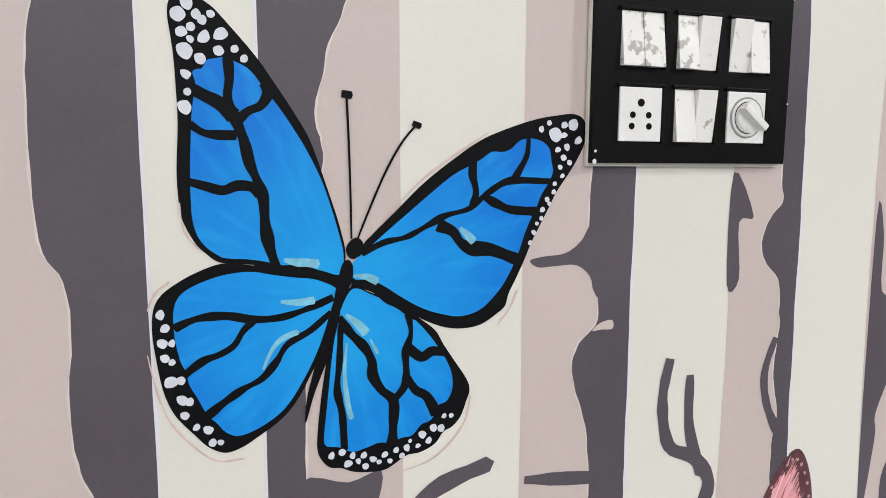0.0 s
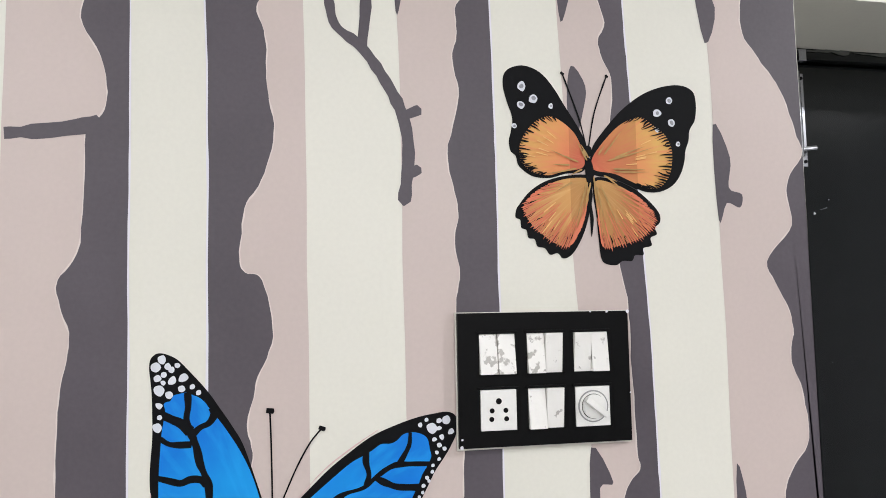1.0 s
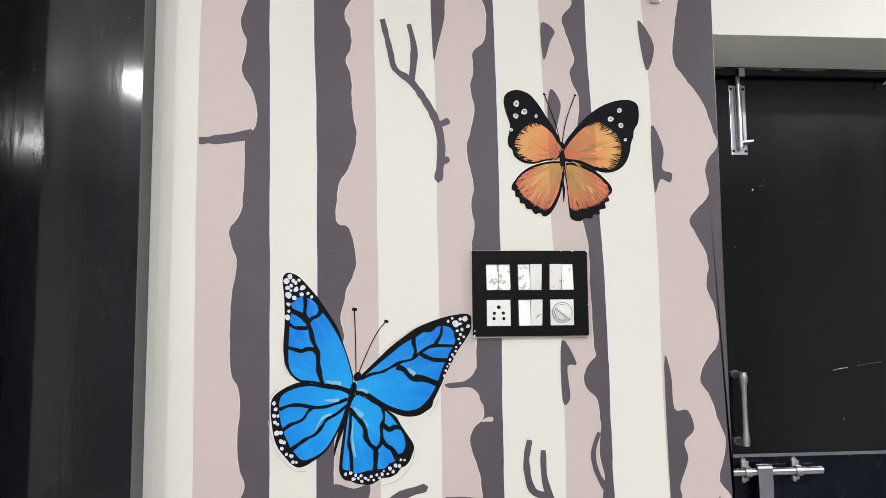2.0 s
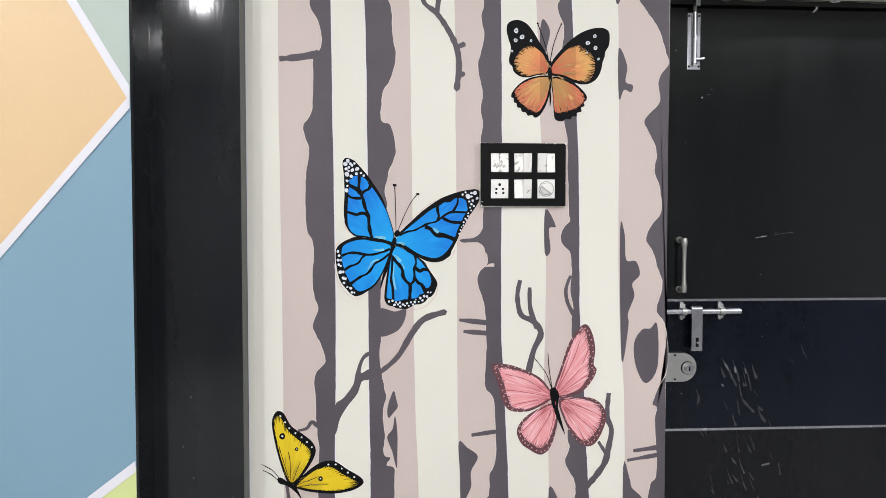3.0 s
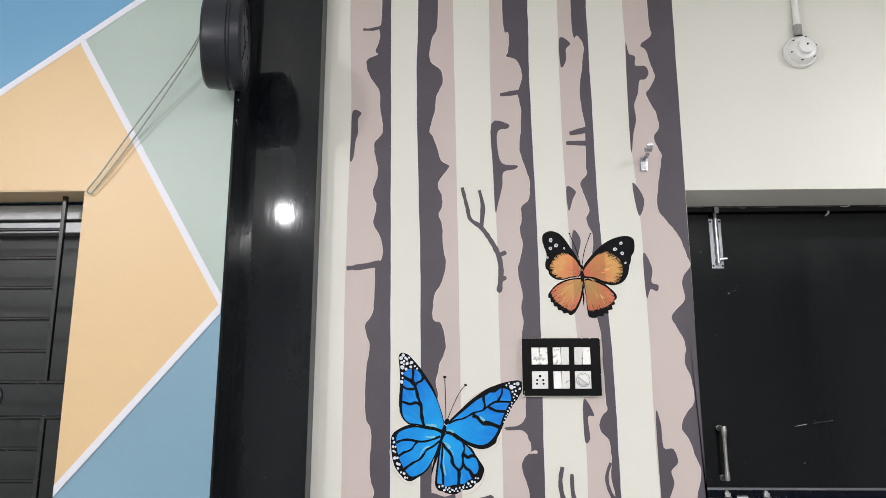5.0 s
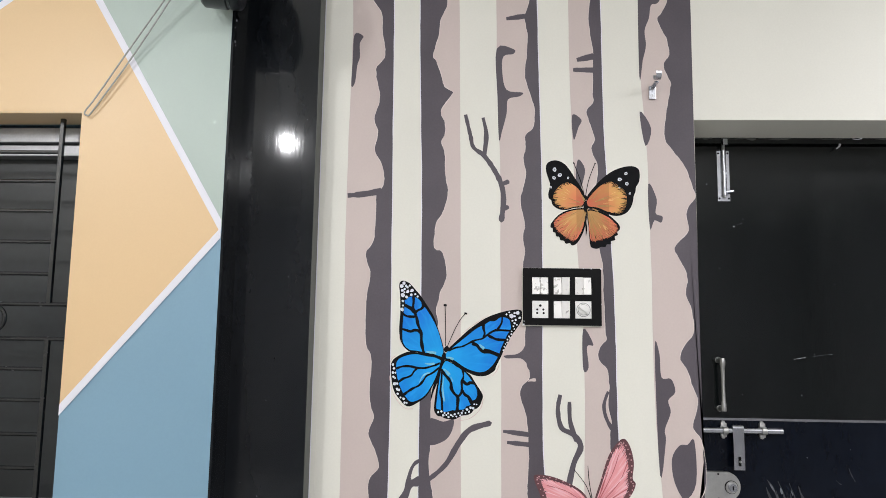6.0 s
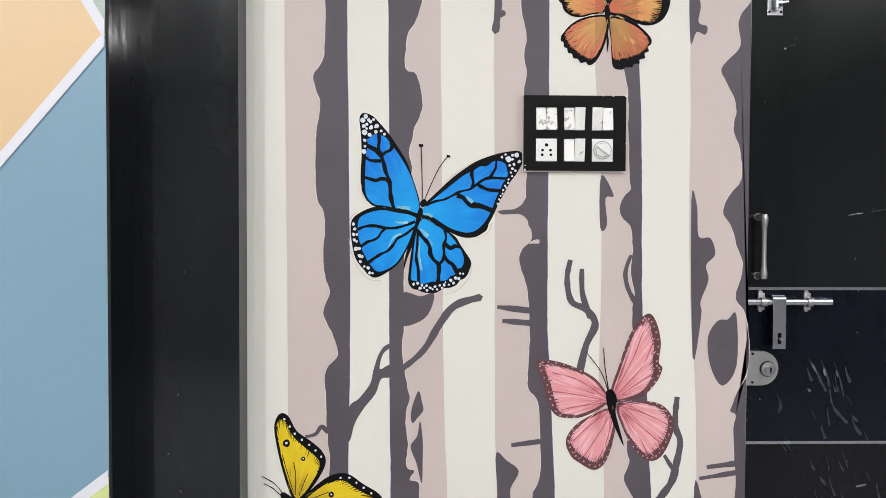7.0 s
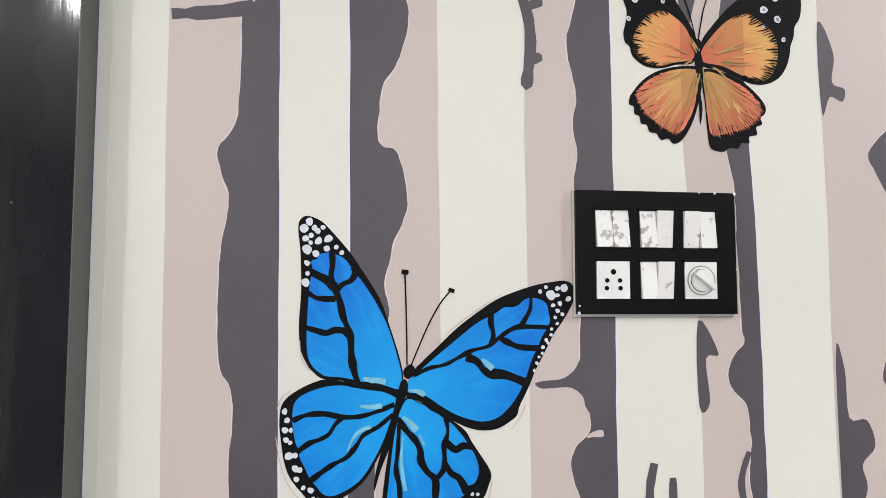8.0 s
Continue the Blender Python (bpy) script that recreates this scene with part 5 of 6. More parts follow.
for i in range(32):
    for j in range(10):
        ring.faces.new((vs[i][j], vs[(i + 1) % 32][j], vs[(i + 1) % 32][(j + 1) % 10], vs[i][(j + 1) % 10]))
part("ring_handle", ring, GRILLE, win, "round black ring", smooth=True)

# ---------------- clock on the corner of the pier ----------------
CC = Vector((-0.803, -0.298, 2.437))
clock = thing("wall_clock", CC, "deep black round clock with pale dial on bracket", "clock")


def lathe_x(profile, centre, seg=48):
    """A body turned round the x axis: profile of (x, radius)."""
    bm = bmesh.new()
    rings = []
    for x, r in profile:
        rings.append([bm.verts.new(centre + Vector((x, r * math.cos(a), r * math.sin(a)))) for a in [k * math.tau / seg for k in range(seg)]])
    for a, b in zip(rings, rings[1:]):
        for i in range(seg):
            bm.faces.new((a[i], a[(i + 1) % seg], b[(i + 1) % seg], b[i]))
    bm.faces.new(rings[0])
    bm.faces.new(list(reversed(rings[-1])))
    return bm


CLOCKBLK = paint("black_clock_case", rgb(24, 26, 34), 0.35, 0.15, 20, 0.02)
part("case", lathe_x([(-0.05, 0.1), (-0.05, 0.116), (-0.044, 0.121), (0.0, 0.123), (0.012, 0.123), (0.015, 0.120), (0.02, 0.120), (0.023, 0.123), (0.046, 0.122), (0.052, 0.116), (0.052, 0.098), (0.046, 0.094), (0.045, 0.02)], CC), CLOCKBLK, clock, smooth=True)
# The dial's grey is darkened to hold the shade that falls on it.
dial = part("dial", lathe_x([(0.046, 0.0935), (0.0475, 0.0935)], CC), paint("shade_toned_dial", rgb(108, 110, 114), 0.35, 0.05, 20, 0.0), clock, "pale dial with its shade put into the grey")
for h in range(12):
    a = h * math.tau / 12
    bm = box_bm(0, -0.002, 0.072, 0.001, 0.002, 0.088)
    bm.transform(Matrix.Translation(CC + Vector((0.0478, 0, 0))) @ Matrix.Rotation(a, 4, "X"))
    part("hour_mark", bm, BLACKPL, dial)
for a, ln, w in ((0.9, 0.05, 0.0035), (2.6, 0.07, 0.0025)):
    bm = box_bm(0, -w, -0.012, 0.001, w, ln)
    bm.transform(Matrix.Translation(CC + Vector((0.0495, 0, 0))) @ Matrix.Rotation(a, 4, "X"))
    part("clock_hand", bm, BLACKPL, dial)
strap = thing("clock_bracket", (PIER_X, -0.14, 2.49), "flat black strap bracket holding the clock", "bracket")
part("bracket_strap", box_bm(PIER_X + 0.0062, -0.155, 2.345, PIER_X + 0.010, -0.133, 2.66, 0.001), BLACKLAM, strap)
part("bracket_arm", box_bm(PIER_X - 0.03, -0.22, 2.44, PIER_X - 0.008, PIER_Y - 0.001, 2.47, 0.002), CLOCKBLK, strap)

clock.rotation_euler = (0, 0, radians(11))
clock.scale = (1, 1.03, 1.03)

# grey flex looped from the clock to the window corner
WIREM = paint("grey_plastic_flex", rgb(158, 160, 154), 0.45, 0.1, 60)


def tube(name, pts, r, material, parent, label="", seg=8, steps=8):
    n = len(pts)
    line = []
    for i in range(n - 1):
        a, b, c, d = (Vector(pts[k]) for k in (max(i - 1, 0), i, i + 1, min(i + 2, n - 1)))
        for s in range(steps):
            t = s / steps
            line.append(0.5 * (2 * b + (c - a) * t + (2 * a - 5 * b + 4 * c - d) * t * t + (3 * b - a - 3 * c + d) * t ** 3))
    line.append(Vector(pts[-1]))
    bm = bmesh.new()
    rings = []
    for i, p in enumerate(line):
        d = (line[min(i + 1, len(line) - 1)] - line[max(i - 1, 0)]).normalized()
        q = d.to_track_quat("Z", "Y").to_matrix()
        rings.append([bm.verts.new(p + q @ Vector((r * math.cos(a), r * math.sin(a), 0))) for a in [k * math.tau / seg for k in range(seg)]])
    for a, b in zip(rings, rings[1:]):
        for i in range(seg):
            bm.faces.new((a[i], a[(i + 1) % seg], b[(i + 1) % seg], b[i]))
    bm.faces.new(rings[0])
    bm.faces.new(list(reversed(rings[-1])))
    return part(name, bm, material, parent, label, smooth=True)


flex = thing("cable", (-1.2, -0.19, 2.07), "thin grey cable looped from clock to window", "cable")
tube("strand", [(-0.86, -0.31, 2.49), (-0.93, -0.245, 2.428), (-1.085, -0.2, 2.232), (-1.17, -0.19, 2.105), (-1.204, -0.185, 2.06), (-1.196, -0.182, 2.05)], 0.0022, WIREM, flex)
tube("strand", [(-0.86, -0.308, 2.485), (-0.93, -0.24, 2.415), (-1.07, -0.195, 2.225), (-1.15, -0.188, 2.108), (-1.188, -0.183, 2.057), (-1.197, -0.182, 2.0495)], 0.0022, WIREM, flex)

# ---------------- switchboard ----------------
board = thing("switchboard", (0.11, 0, 1.58), "black switchboard with worn white switches, socket and dimmer", "switchboard")
BX, BZ, BW, BH, BT = -0.0015, 1.5015, 0.2195, 0.160, 0.012
part("back_box", box_bm(BX - 0.0015, -0.006, BZ - 0.003, BX + BW + 0.001, -0.0022, BZ + BH + 0.001), CREAM, board, "chipped cream backing rim")
COLS, ROWS2 = (0.026, 0.086, 0.146), (0.092, 0.026)
CW, CH = 0.0455, 0.0495
bm = bmesh.new()
xs = [0] + [v for c in COLS for v in (c, c + CW)] + [BW]
zs = [0] + [v for c in (0.019, 0.0855) for v in (c, c + CH)] + [BH]
for i in range(len(xs) - 1):
    for j in range(len(zs) - 1):
        if i % 2 == 1 and j % 2 == 1:
            continue
        box_bm(BX + xs[i], -BT, BZ + zs[j], BX + xs[i + 1], -0.0062, BZ + zs[j + 1], bm=bm)
bmesh.ops.remove_doubles(bm, verts=bm.verts, dist=0.0001)
bm.verts.index_update()
seen = {}
for f in list(bm.faces):
    seen.setdefault(frozenset(v.index for v in f.verts), []).append(f)
bmesh.ops.delete(bm, geom=[f for fs in seen.values() if len(fs) > 1 for f in fs], context="FACES_ONLY")
bmesh.ops.dissolve_limit(bm, angle_limit=0.01, verts=bm.verts, edges=bm.edges)
part("frame", bm, BLACKPL, board, "black painted plastic frame")
part("well", box_bm(BX + 0.01, -0.0061, BZ + 0.01, BX + BW - 0.01, -0.004, BZ + BH - 0.01), BLACKPL, board)
# raised ridges round each opening
for c in COLS:
    for z in (0.019, 0.0855):
        for (a0, b0, a1, b1) in ((c - 0.003, z + CH, c + CW + 0.003, z + CH + 0.003), (c + CW, z - 0.001, c + CW + 0.003, z + CH)):
            part("ridge", box_bm(BX + a0, -BT - 0.0025, BZ + b0, BX + a1, -BT, BZ + b1, 0.0008), BLACKPL, board)


def worn_white(name, wear):
    """White plastic with brown-grey rubbed patches."""
    m = paint(name, rgb(238, 236, 232), 0.32, 0.02, 40, 0.02, 300)
    n, l = m.node_tree.nodes, m.node_tree.links
    b = n["Principled BSDF"]
    src = b.inputs["Base Color"].links[0].from_socket
    geo = n.new("ShaderNodeNewGeometry")
    nz = n.new("ShaderNodeTexNoise")
    nz.inputs["Scale"].default_value, nz.inputs["Detail"].default_value = 95, 6
    l.new(geo.outputs["Position"], nz.inputs["Vector"])
    r = n.new("ShaderNodeMapRange")
    r.inputs["From Min"].default_value, r.inputs["From Max"].default_value, r.inputs["To Max"].default_value = wear, wear + 0.05, 0.65
    l.new(nz.outputs["Fac"], r.inputs["Value"])
    mx = n.new("ShaderNodeMix")
    mx.data_type = "RGBA"
    mx.inputs["B"].default_value = rgb(128, 122, 114)
    l.new(r.outputs[0], mx.inputs["Factor"])
    l.new(src, mx.inputs["A"])
    l.new(mx.outputs["Result"], b.inputs["Base Color"])
    return m


WORN, LESS = worn_white("worn_white_plastic", 0.56), worn_white("slightly_worn_white_plastic", 0.64)


def rocker(x0, z0, w, h, tilt, material):
    """A rocker switch whose face leans in or out at the top."""
    bm = box_bm(x0 + 0.0004, -0.0145, z0 + 0.0006, x0 + w - 0.0004, -0.0062, z0 + h - 0.0006, 0.0007)
    for v in bm.verts:
        if v.co.y < -0.01:
            v.co.y += tilt * ((v.co.z - z0) / h - 0.5) * 0.007
    return part("rocker", bm, material, board, "worn white rocker switch" if material is WORN else "white rocker switch")


ZT, ZB = BZ + 0.0855, BZ + 0.019
for c, z, mats, tilts in ((0, ZT, (WORN, WORN), (1, 1)), (1, ZT, (WORN, LESS), (1, -0.8)), (2, ZT, (LESS, LESS), (-1, 0.7)), (1, ZB, (LESS, LESS), (1, -0.8))):
    for k in (0, 1):
        rocker(BX + COLS[c] + k * CW / 2, z, CW / 2, CH, tilts[k], mats[k])
sock = part("socket", box_bm(BX + COLS[0] + 0.0004, -0.0135, ZB + 0.0006, BX + COLS[0] + CW - 0.0004, -0.0062, ZB + CH - 0.0006, 0.0007), WHITEPL, board, "white five-pin socket")
sx, sz = BX + COLS[0] + CW / 2, ZB + CH / 2
for dx, dz, r in ((0, 0.0105, 0.0036), (-0.0085, -0.0005, 0.003), (0.0085, -0.0005, 0.003), (-0.0092, -0.0105, 0.003), (0.0092, -0.0105, 0.003)):
    part("pin_hole", cyl_bm((sx + dx, -0.0139, sz + dz), (sx + dx, -0.013, sz + dz), r, 16), BLACKPL, sock, "dark round pin hole")
reg = part("dimmer", box_bm(BX + COLS[2] + 0.0004, -0.0135, ZB + 0.0006, BX + COLS[2] + CW - 0.0004, -0.0062, ZB + CH - 0.0006, 0.0007), WHITEPL, board, "white fan regulator with round knob")
kx, kz = BX + COLS[2] + CW / 2, ZB + CH / 2
part("dial_ring", cyl_bm((kx, -0.0142, kz), (kx, -0.013, kz), 0.0195, 40), paint("grey_dial_ring", rgb(150, 150, 150), 0.35, 0.1, 60), reg)
part("dial_plate", cyl_bm((kx, -0.0148, kz), (kx, -0.013, kz), 0.0178, 40), WHITEPL, reg)
part("knob_groove", cyl_bm((kx, -0.0151, kz), (kx, -0.013, kz), 0.0152, 40), BLACKPL, reg)
part("knob_base", cyl_bm((kx, -0.019, kz), (kx, -0.013, kz), 0.0145, 40, bevel=0.001), WHITEPL, reg, smooth=True)
bm = box_bm(-0.0035, -0.0285, -0.0165, 0.0035, -0.0185, 0.0165, 0.0016)
bm.transform(Matrix.Translation((kx, 0, kz)) @ Matrix.Rotation(radians(-52), 4, "Y"))
part("knob_grip", bm, WHITEPL, reg, smooth=True)

# ---------------- door hardware ----------------
DY = DOOR_Y
handle = thing("door_handle", (0.602, DY, 1.33), "dull steel pull handle on the black door", "door handle")
prof = [(1.252, 0.007), (1.262, 0.0085), (1.272, 0.0078), (1.285, 0.0062), (1.33, 0.0055), (1.375, 0.0062), (1.388, 0.0085), (1.398, 0.0095), (1.408, 0.007)]
bm = lathe_x([(z - 1.33, r) for z, r in prof], Vector((0, 0, 0)), 18)
bm.transform(Matrix.Translation((0.604, DY - 0.032, 1.33)) @ Matrix.Rotation(-math.pi / 2, 4, "Y"))
part("grip", bm, STEEL, handle, smooth=True)
for z in (1.258, 1.402):
    part("foot", cyl_bm((0.602, DY, z), (0.603, DY - 0.032, z), 0.009, 14, None, 0.006), STEEL, handle, smooth=True)
    part("rose", cyl_bm((0.602, DY - 0.003, z), (0.602, DY, z), 0.0095, 18), STEEL, handle, smooth=True)

settle(handle, 0.003, 0.006)
tower = thing("tower_bolt", (0.627, DY, 1.96), "small bright steel tower bolt on black door", "bolt")
part("plate", box_bm(0.610, DY - 0.003, 1.884, 0.648, DY, 2.046, 0.001), CHROME, tower)
part("guide", cyl_bm((0.629, DY - 0.008, 1.90), (0.629, DY - 0.008, 2.046), 0.0075, 14), CHROME, tower, smooth=True)
part("rod", cyl_bm((0.629, DY - 0.008, 1.895), (0.629, DY - 0.008, 2.066), 0.005, 12), STEEL, tower, smooth=True)
part("knob", cyl_bm((0.629, DY - 0.01, 1.912), (0.655, DY - 0.016, 1.914), 0.004, 10), CHROME, tower, smooth=True)
for x in (0.6145, 0.6435):
    for z in (1.893, 2.037):
        part("screw", cyl_bm((x, DY - 0.0042, z), (x, DY - 0.002, z), 0.003, 10), BLACKPL, tower)
part("catch", box_bm(0.622, DY - 0.03, 2.058, 0.636, DY - 0.02, 2.078, 0.001), CHROME, tower)

settle(tower, 0.010, 0.014)
bolt = thing("sliding_bolt", (0.65, DY, 1.196), "steel sliding door bolt with hanging hasp", "bolt")
part("rod", cyl_bm((MURAL_R + 0.004, DY - 0.02, 1.196), (0.775, DY - 0.02, 1.196), 0.0085, 18, bevel=0.001), CHROME, bolt, smooth=True)
for x in (0.606, 0.720):
    bm = cyl_bm((x - 0.007, DY - 0.02, 1.196), (x + 0.007, DY - 0.02, 1.196), 0.0115, 18)
    box_bm(x - 0.008, DY - 0.012, 1.176, x + 0.008, DY, 1.217, 0.001, bm)
    part("staple", bm, STEEL, bolt, smooth=True)
    for z in (1.176, 1.218):
        part("lug", cyl_bm((x, DY - 0.006, z), (x, DY, z), 0.0055, 12), STEEL, bolt, smooth=True)
bm = box_bm(0.626, DY - 0.031, 1.083, 0.658, DY - 0.0275, 1.205, 0.001)
part("hasp", bm, CHROME, bolt, "flat hanging hasp plate")
part("hasp_bend", cyl_bm((0.626, DY - 0.02, 1.202), (0.658, DY - 0.02, 1.202), 0.0108, 16), CHROME, bolt, smooth=True)
part("slot", box_bm(0.6385, DY - 0.0325, 1.095, 0.6465, DY - 0.0305, 1.122, 0.0008), BLACKPL, bolt)
part("eye", cyl_bm((0.6425, DY - 0.04, 1.108), (0.6425, DY, 1.108), 0.0032, 10), STEEL, bolt, smooth=True)

settle(bolt, 0.006, 0.005)
lock = thing("rim_lock", (0.58, DY, 1.032), "steel rim lock with round key cylinder", "lock")
bm = bmesh.new()
LX, LZ, LR = 0.608, 1.032, 0.042
pts = [(0.505, LZ - LR), (LX, LZ - LR)] + [(LX + LR * math.sin(a), LZ - LR * math.cos(a)) for a in [k * math.pi / 16 for k in range(1, 16)]] + [(LX, LZ + LR), (0.505, LZ + LR)]
vs = [bm.verts.new((x, DY, z)) for x, z in pts]
face = bm.faces.new(vs)
ex = bmesh.ops.extrude_face_region(bm, geom=[face])
for v in ex["geom"]:
    if isinstance(v, bmesh.types.BMVert):
        v.co.y -= 0.022
bmesh.ops.bevel(bm, geom=[e for e in bm.edges if all(v.co.y < DY - 0.02 for v in e.verts)], offset=0.002, segments=2, affect="EDGES")
part("case", bm, STEEL, lock)
part("collar_ring", cyl_bm((0.622, DY - 0.0245, 1.031), (0.622, DY - 0.02, 1.031), 0.0192, 28), BLACKPL, lock)
part("cylinder_collar", cyl_bm((0.622, DY - 0.028, 1.031), (0.622, DY - 0.02, 1.031), 0.0175, 28, bevel=0.001), STEEL, lock, smooth=True)
core = part("key_cylinder", cyl_bm((0.622, DY - 0.04, 1.031), (0.622, DY - 0.026, 1.031), 0.0115, 24, bevel=0.001), CHROME, lock, smooth=True)
part("keyhole", box_bm(0.6205, DY - 0.0412, 1.025, 0.6235, DY - 0.039, 1.037), BLACKPL, core)
for x, z in ((0.535, 1.068), (0.535, 0.998), (0.585, 1.068), (0.585, 0.998)):
    part("screw", cyl_bm((x, DY - 0.0235, z), (x, DY - 0.021, z), 0.003, 10), BLACKPL, lock)
part("strike_box", box_bm(MURAL_R + 0.001, DY - 0.03, 0.99, 0.5035, DY, 1.074, 0.001), STEEL, lock)
for z in (1.012, 1.044):
    part("latch", box_bm(MURAL_R + 0.004, DY - 0.0315, z - 0.006, 0.5, DY - 0.0295, z + 0.006), BLACKPL, lock)

settle(lock, 0.002, 0.007)

# scuffs, chips and hand smears on the door
SCUFF = paint("pale_scuff", rgb(96, 100, 106), 0.6, 0.3, 90)
CHIP = paint("bare_white_chip", rgb(200, 202, 204), 0.6, 0.2, 90)
SMEAR = paint("grey_hand_smear", rgb(46, 48, 54), 0.55, 0.4, 120)
for pts, w, mat in (
    ([(0.83, 1.413), (0.845, 1.416), (0.865, 1.419)], 0.0018, CHIP), ([(0.885, 1.421), (0.91, 1.426), (0.945, 1.43)], 0.0016, SCUFF), ([(0.664, 1.817), (0.667, 1.82)], 0.004, CHIP), ([(0.676, 1.825), (0.69, 1.829)], 0.0018, SCUFF),
    ([(0.513, 2.035), (0.521, 1.98), (0.524, 1.895)], 0.003, CHIP),
    ([(0.735, 1.06), (0.752, 1.035), (0.768, 1.0)], 0.012, SMEAR), ([(0.768, 1.055), (0.782, 1.02), (0.79, 0.99)], 0.010, SMEAR), ([(0.80, 1.05), (0.815, 1.01), (0.826, 0.965)], 0.008, SMEAR),
    ([(0.745, 1.045), (0.757, 1.025)], 0.006, SCUFF), ([(0.775, 1.035), (0.779, 1.018)], 0.008, SCUFF), ([(0.805, 1.03), (0.81, 1.015)], 0.005, SCUFF),
    ([(0.79, 0.985), (0.80, 0.94), (0.835, 0.90)], 0.012, SMEAR), ([(0.735, 0.985), (0.742, 0.978)], 0.007, SCUFF),
    ([(0.66, 0.97), (0.668, 0.945), (0.664, 0.925)], 0.014, SMEAR), ([(0.85, 0.90), (0.87, 0.87)], 0.012, SMEAR),
    ([(0.86, 0.74), (0.885, 0.745)], 0.005, SCUFF), ([(0.82, 0.62), (0.85, 0.61), (0.86, 0.59)], 0.010, SMEAR),
):
    film("scuff_mark", stroke_bm(pts, w * (0.6 if mat is SMEAR else 1), DY - 0.0012, taper=(0.2, 0.9), steps=9, rough=1.1), mat, door)
rng = random.Random(31)
for i in range(34):
    x, z = rng.gauss(0.79, 0.07), rng.uniform(0.66, 1.1)
    dx, dz = rng.uniform(0.004, 0.02), rng.uniform(-0.05, -0.012)
    film("scuff_mark", stroke_bm([(x, z), (x + dx * 0.4, z + dz * 0.5), (x + dx, z + dz)], rng.uniform(0.002, 0.007), DY - 0.0011, taper=(0.2, 0.8), steps=6, rough=1.3), SMEAR, door)
for i in range(10):
    x, z = rng.gauss(0.78, 0.1), rng.uniform(0.42, 0.62)
    film("scuff_mark", stroke_bm([(x, z), (x + rng.uniform(-0.01, 0.01), z - 0.008), (x + rng.uniform(-0.01, 0.02), z - 0.02)], rng.uniform(0.003, 0.008), DY - 0.0011, taper=(0.3, 0.9), steps=6, rough=1.4), SMEAR, door)
rng = random.Random(11)
for i in range(26):
    film("speck", dab_bm(rng.uniform(0.56, 1.2), rng.uniform(0.45, 1.98), rng.uniform(0.0008, 0.0022), DY - 0.001, seed=200 + i), SCUFF, door)
for x0, x1, w, mat in ((0.50, 0.535, 0.006, GREYEDGE), (0.545, 0.60, 0.005, GREYEDGE), (0.63, 0.70, 0.006, GREYEDGE), (0.70, 0.735, 0.007, GREYEDGE), (0.745, 0.84, 0.005, GREYEDGE), (0.90, 1.02, 0.004, GREYEDGE), (1.03, 1.06, 0.005, BAND), (1.10, 1.25, 0.005, GREYEDGE)):
    film("paint_chip", stroke_bm([(x0, 2.094), ((x0 + x1) / 2, 2.0925), (x1, 2.095)], w, DY - 0.0212, taper=(0.3, 1.0), rough=0.9), mat, door, "ragged paint along the frame head")
film("paint_chip", stroke_bm([(0.98, 2.062), (0.99, 2.07), (0.992, 2.078)], 0.006, DY - 0.0212), CHIP, door)

rng = random.Random(21)
for i in range(12):
    film("speck", dab_bm(rng.uniform(-0.81, -0.62), rng.uniform(0.6, 2.6), rng.uniform(0.0008, 0.0018), -0.0606, seed=400 + i), SCUFF, panel)
for i, (y, z, r) in enumerate(((-0.152, 2.335, 0.003), (-0.158, 2.27, 0.0035), (-0.15, 2.262, 0.002), (-0.162, 2.31, 0.0016), (-0.156, 2.2, 0.0014))):
    chip = dab_bm(y, z, r, 0.0, seed=600 + i)
    for v in chip.verts:
        v.co = (PIER_X + 0.0066, v.co.x, v.co.z)
    part("paint_chip", chip, BAND, panel, "bare white chip")
for i, (x, z, r) in enumerate(((0.2175, 1.6605, 0.0022), (0.19, 1.661, 0.0018), (0.168, 1.6612, 0.0012), (0.0012, 1.503, 0.0025), (0.002, 1.512, 0.0014), (0.2178, 1.56, 0.0012))):
    film("worn_chip", dab_bm(x, z, r, -BT - 0.0004, seed=500 + i), BAND, board, "chipped edge of the frame")

# ---------------- small fixtures ----------------
SM = Vector((0.867, 0, 2.53))
smoke = thing("smoke_detector", SM, "round white smoke detector on cream wall", "detector")


def lathe_y(profile, centre, seg=40):
    bm = bmesh.new()
    rings = [[bm.verts.new(centre + Vector((r * math.cos(a), y, r * math.sin(a)))) for a in [k * math.tau / seg for k in range(seg)]] for y, r in profile]
    for a, b in zip(rings, rings[1:]):
        for i in range(seg):
            bm.faces.new((a[i], a[(i + 1) % seg], b[(i + 1) % seg], b[i]))
    bm.faces.new(rings[0])
    bm.faces.new(list(reversed(rings[-1])))
    return bm


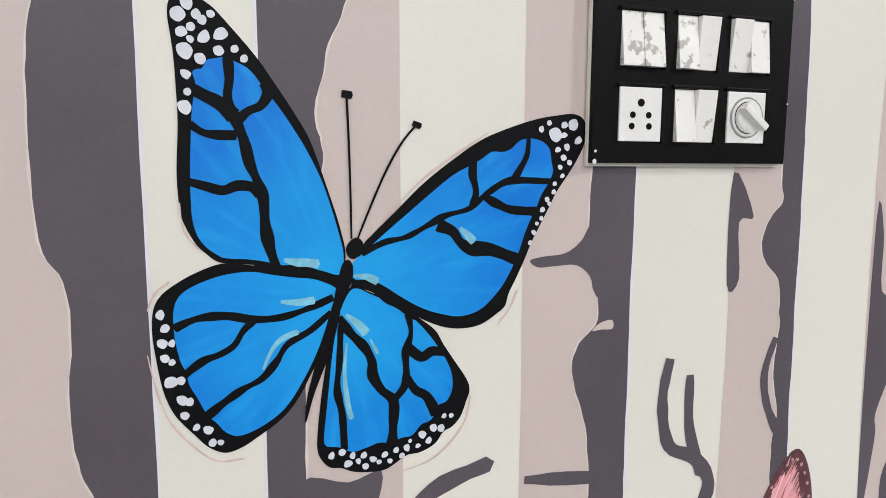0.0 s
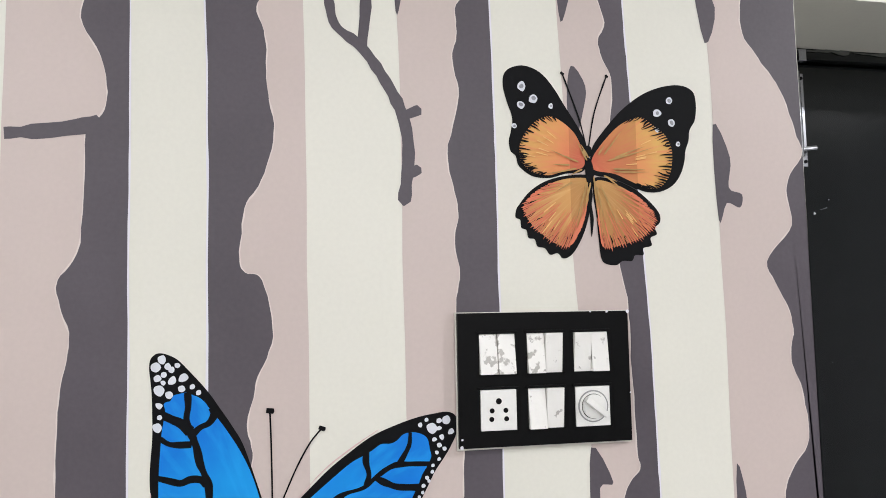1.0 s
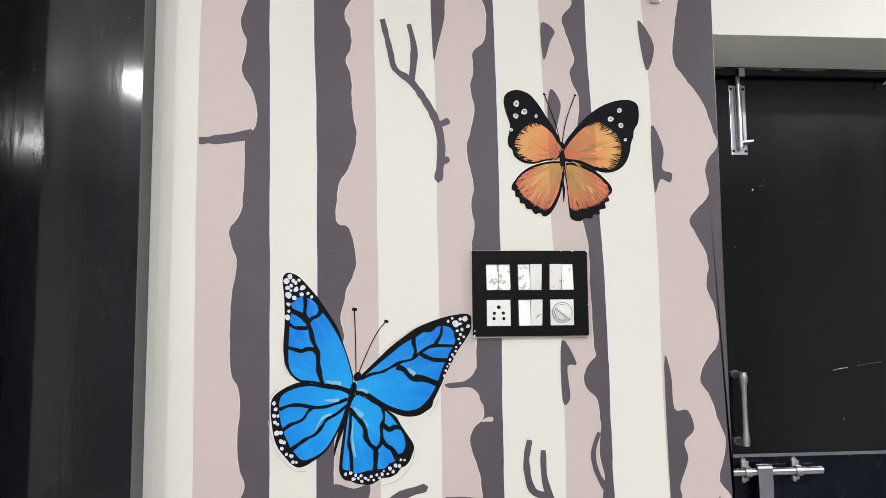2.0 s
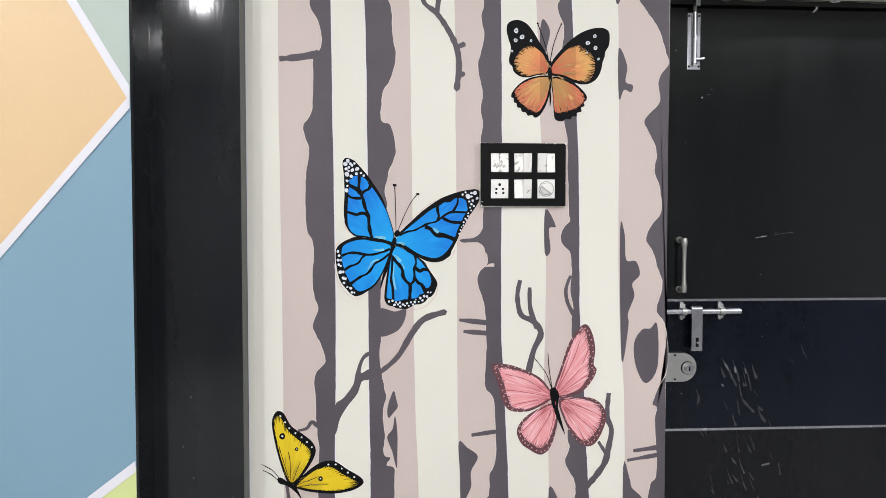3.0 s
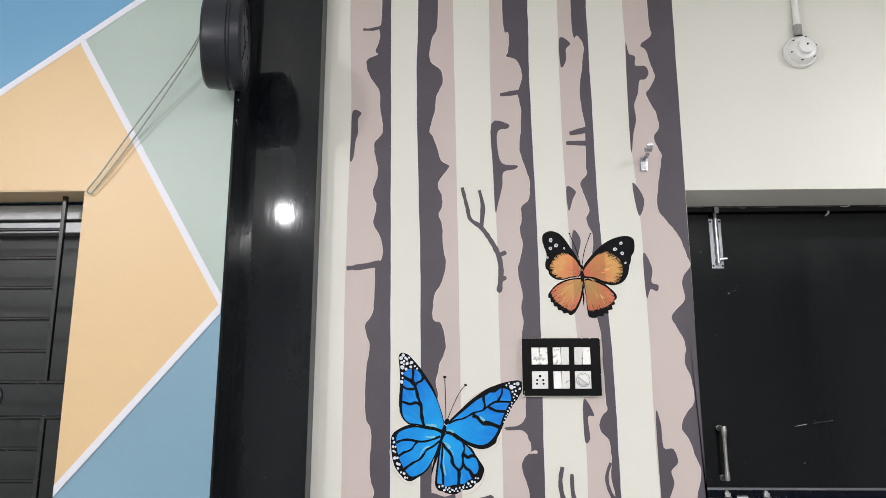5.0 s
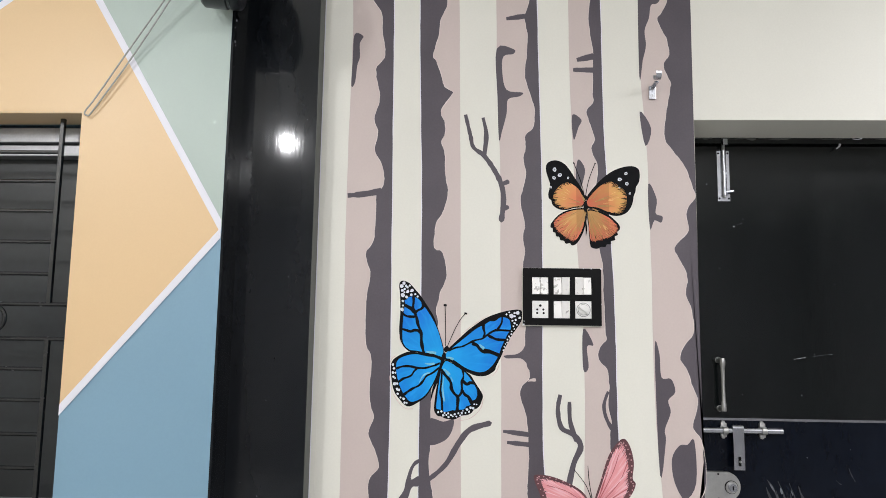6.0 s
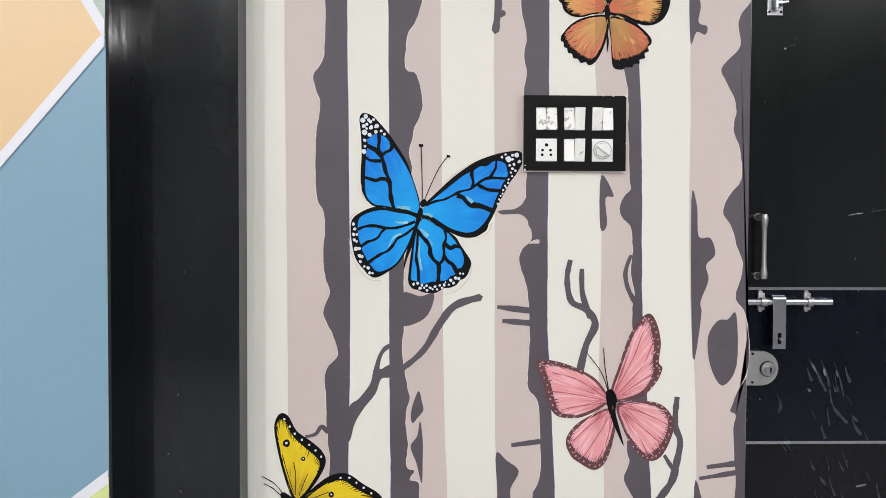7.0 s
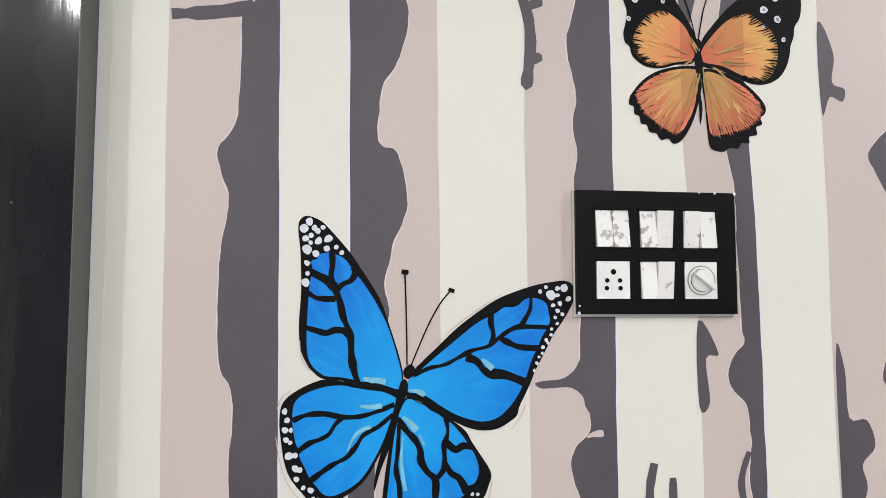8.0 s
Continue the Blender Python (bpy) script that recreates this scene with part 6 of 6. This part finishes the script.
part("base", lathe_y([(-0.0005, 0.051), (-0.008, 0.052), (-0.014, 0.049)], SM), WHITEPL, smoke, smooth=True)
part("housing", lathe_y([(-0.013, 0.045), (-0.026, 0.043), (-0.036, 0.034), (-0.038, 0.024), (-0.05, 0.022), (-0.052, 0.018)], SM), WHITEPL, smoke, smooth=True)
part("lamp_dot", cyl_bm(SM + Vector((0.002, -0.0535, 0.004)), SM + Vector((0.002, -0.051, 0.004)), 0.003, 12), BLACKPL, smoke)
for a in range(6):
    t = a * math.tau / 6 + 0.3
    p = SM + Vector((0.0385 * math.cos(t), -0.0325, 0.0385 * math.sin(t)))
    part("vent", box_bm(p.x - 0.0028, p.y - 0.0004, p.z - 0.0012, p.x + 0.0028, p.y + 0.003, p.z + 0.0012), BLACKPL, smoke)
part("conduit", cyl_bm(SM + Vector((-0.004, -0.012, 0.05)), (SM.x - 0.004, -0.012, CEIL - 0.001), 0.010, 16), WHITEPL, smoke, smooth=True)
part("coupler", cyl_bm(SM + Vector((-0.004, -0.012, 0.05)), SM + Vector((-0.004, -0.012, 0.085)), 0.0125, 16), paint("grey_pvc", rgb(150, 150, 148), 0.4, 0.05), smoke, smooth=True)

hook = thing("curtain_bracket", (0.377, 0, 2.2), "small chrome curtain rod bracket on painted trunk", "bracket")
part("plate", box_bm(0.366, -0.007, 2.165, 0.386, -0.0024, 2.205, 0.001), CHROME, hook)
part("arm", box_bm(0.372, -0.05, 2.199, 0.384, -0.004, 2.204, 0.001), CHROME, hook)
bm = bmesh.new()
for i in range(12):
    a0, a1 = math.pi * (1 + i / 12), math.pi * (1 + (i + 1) / 12)
    c, r = Vector((0.378, -0.062, 2.222)), 0.016
    ps = [c + Vector((0, rr2 * math.cos(a), rr2 * math.sin(a))) for a in (a0, a1) for rr2 in (r, r + 0.003)]
    q = [[bm.verts.new(p + Vector((dx, 0, 0))) for p in ps] for dx in (-0.008, 0.008)]
    for idx in ((0, 1, 3, 2),):
        bm.faces.new([q[0][k] for k in idx])
        bm.faces.new([q[1][k] for k in reversed(idx)])
    for a, b in ((0, 2), (1, 3), (0, 1), (2, 3)):
        bm.faces.new((q[0][a], q[0][b], q[1][b], q[1][a]))
part("cup", bm, CHROME, hook)
for z in (2.174, 2.195):
    part("screw", cyl_bm((0.376, -0.0085, z), (0.376, -0.0065, z), 0.003, 10), STEEL, hook)
settle(hook, -0.003, -0.008)
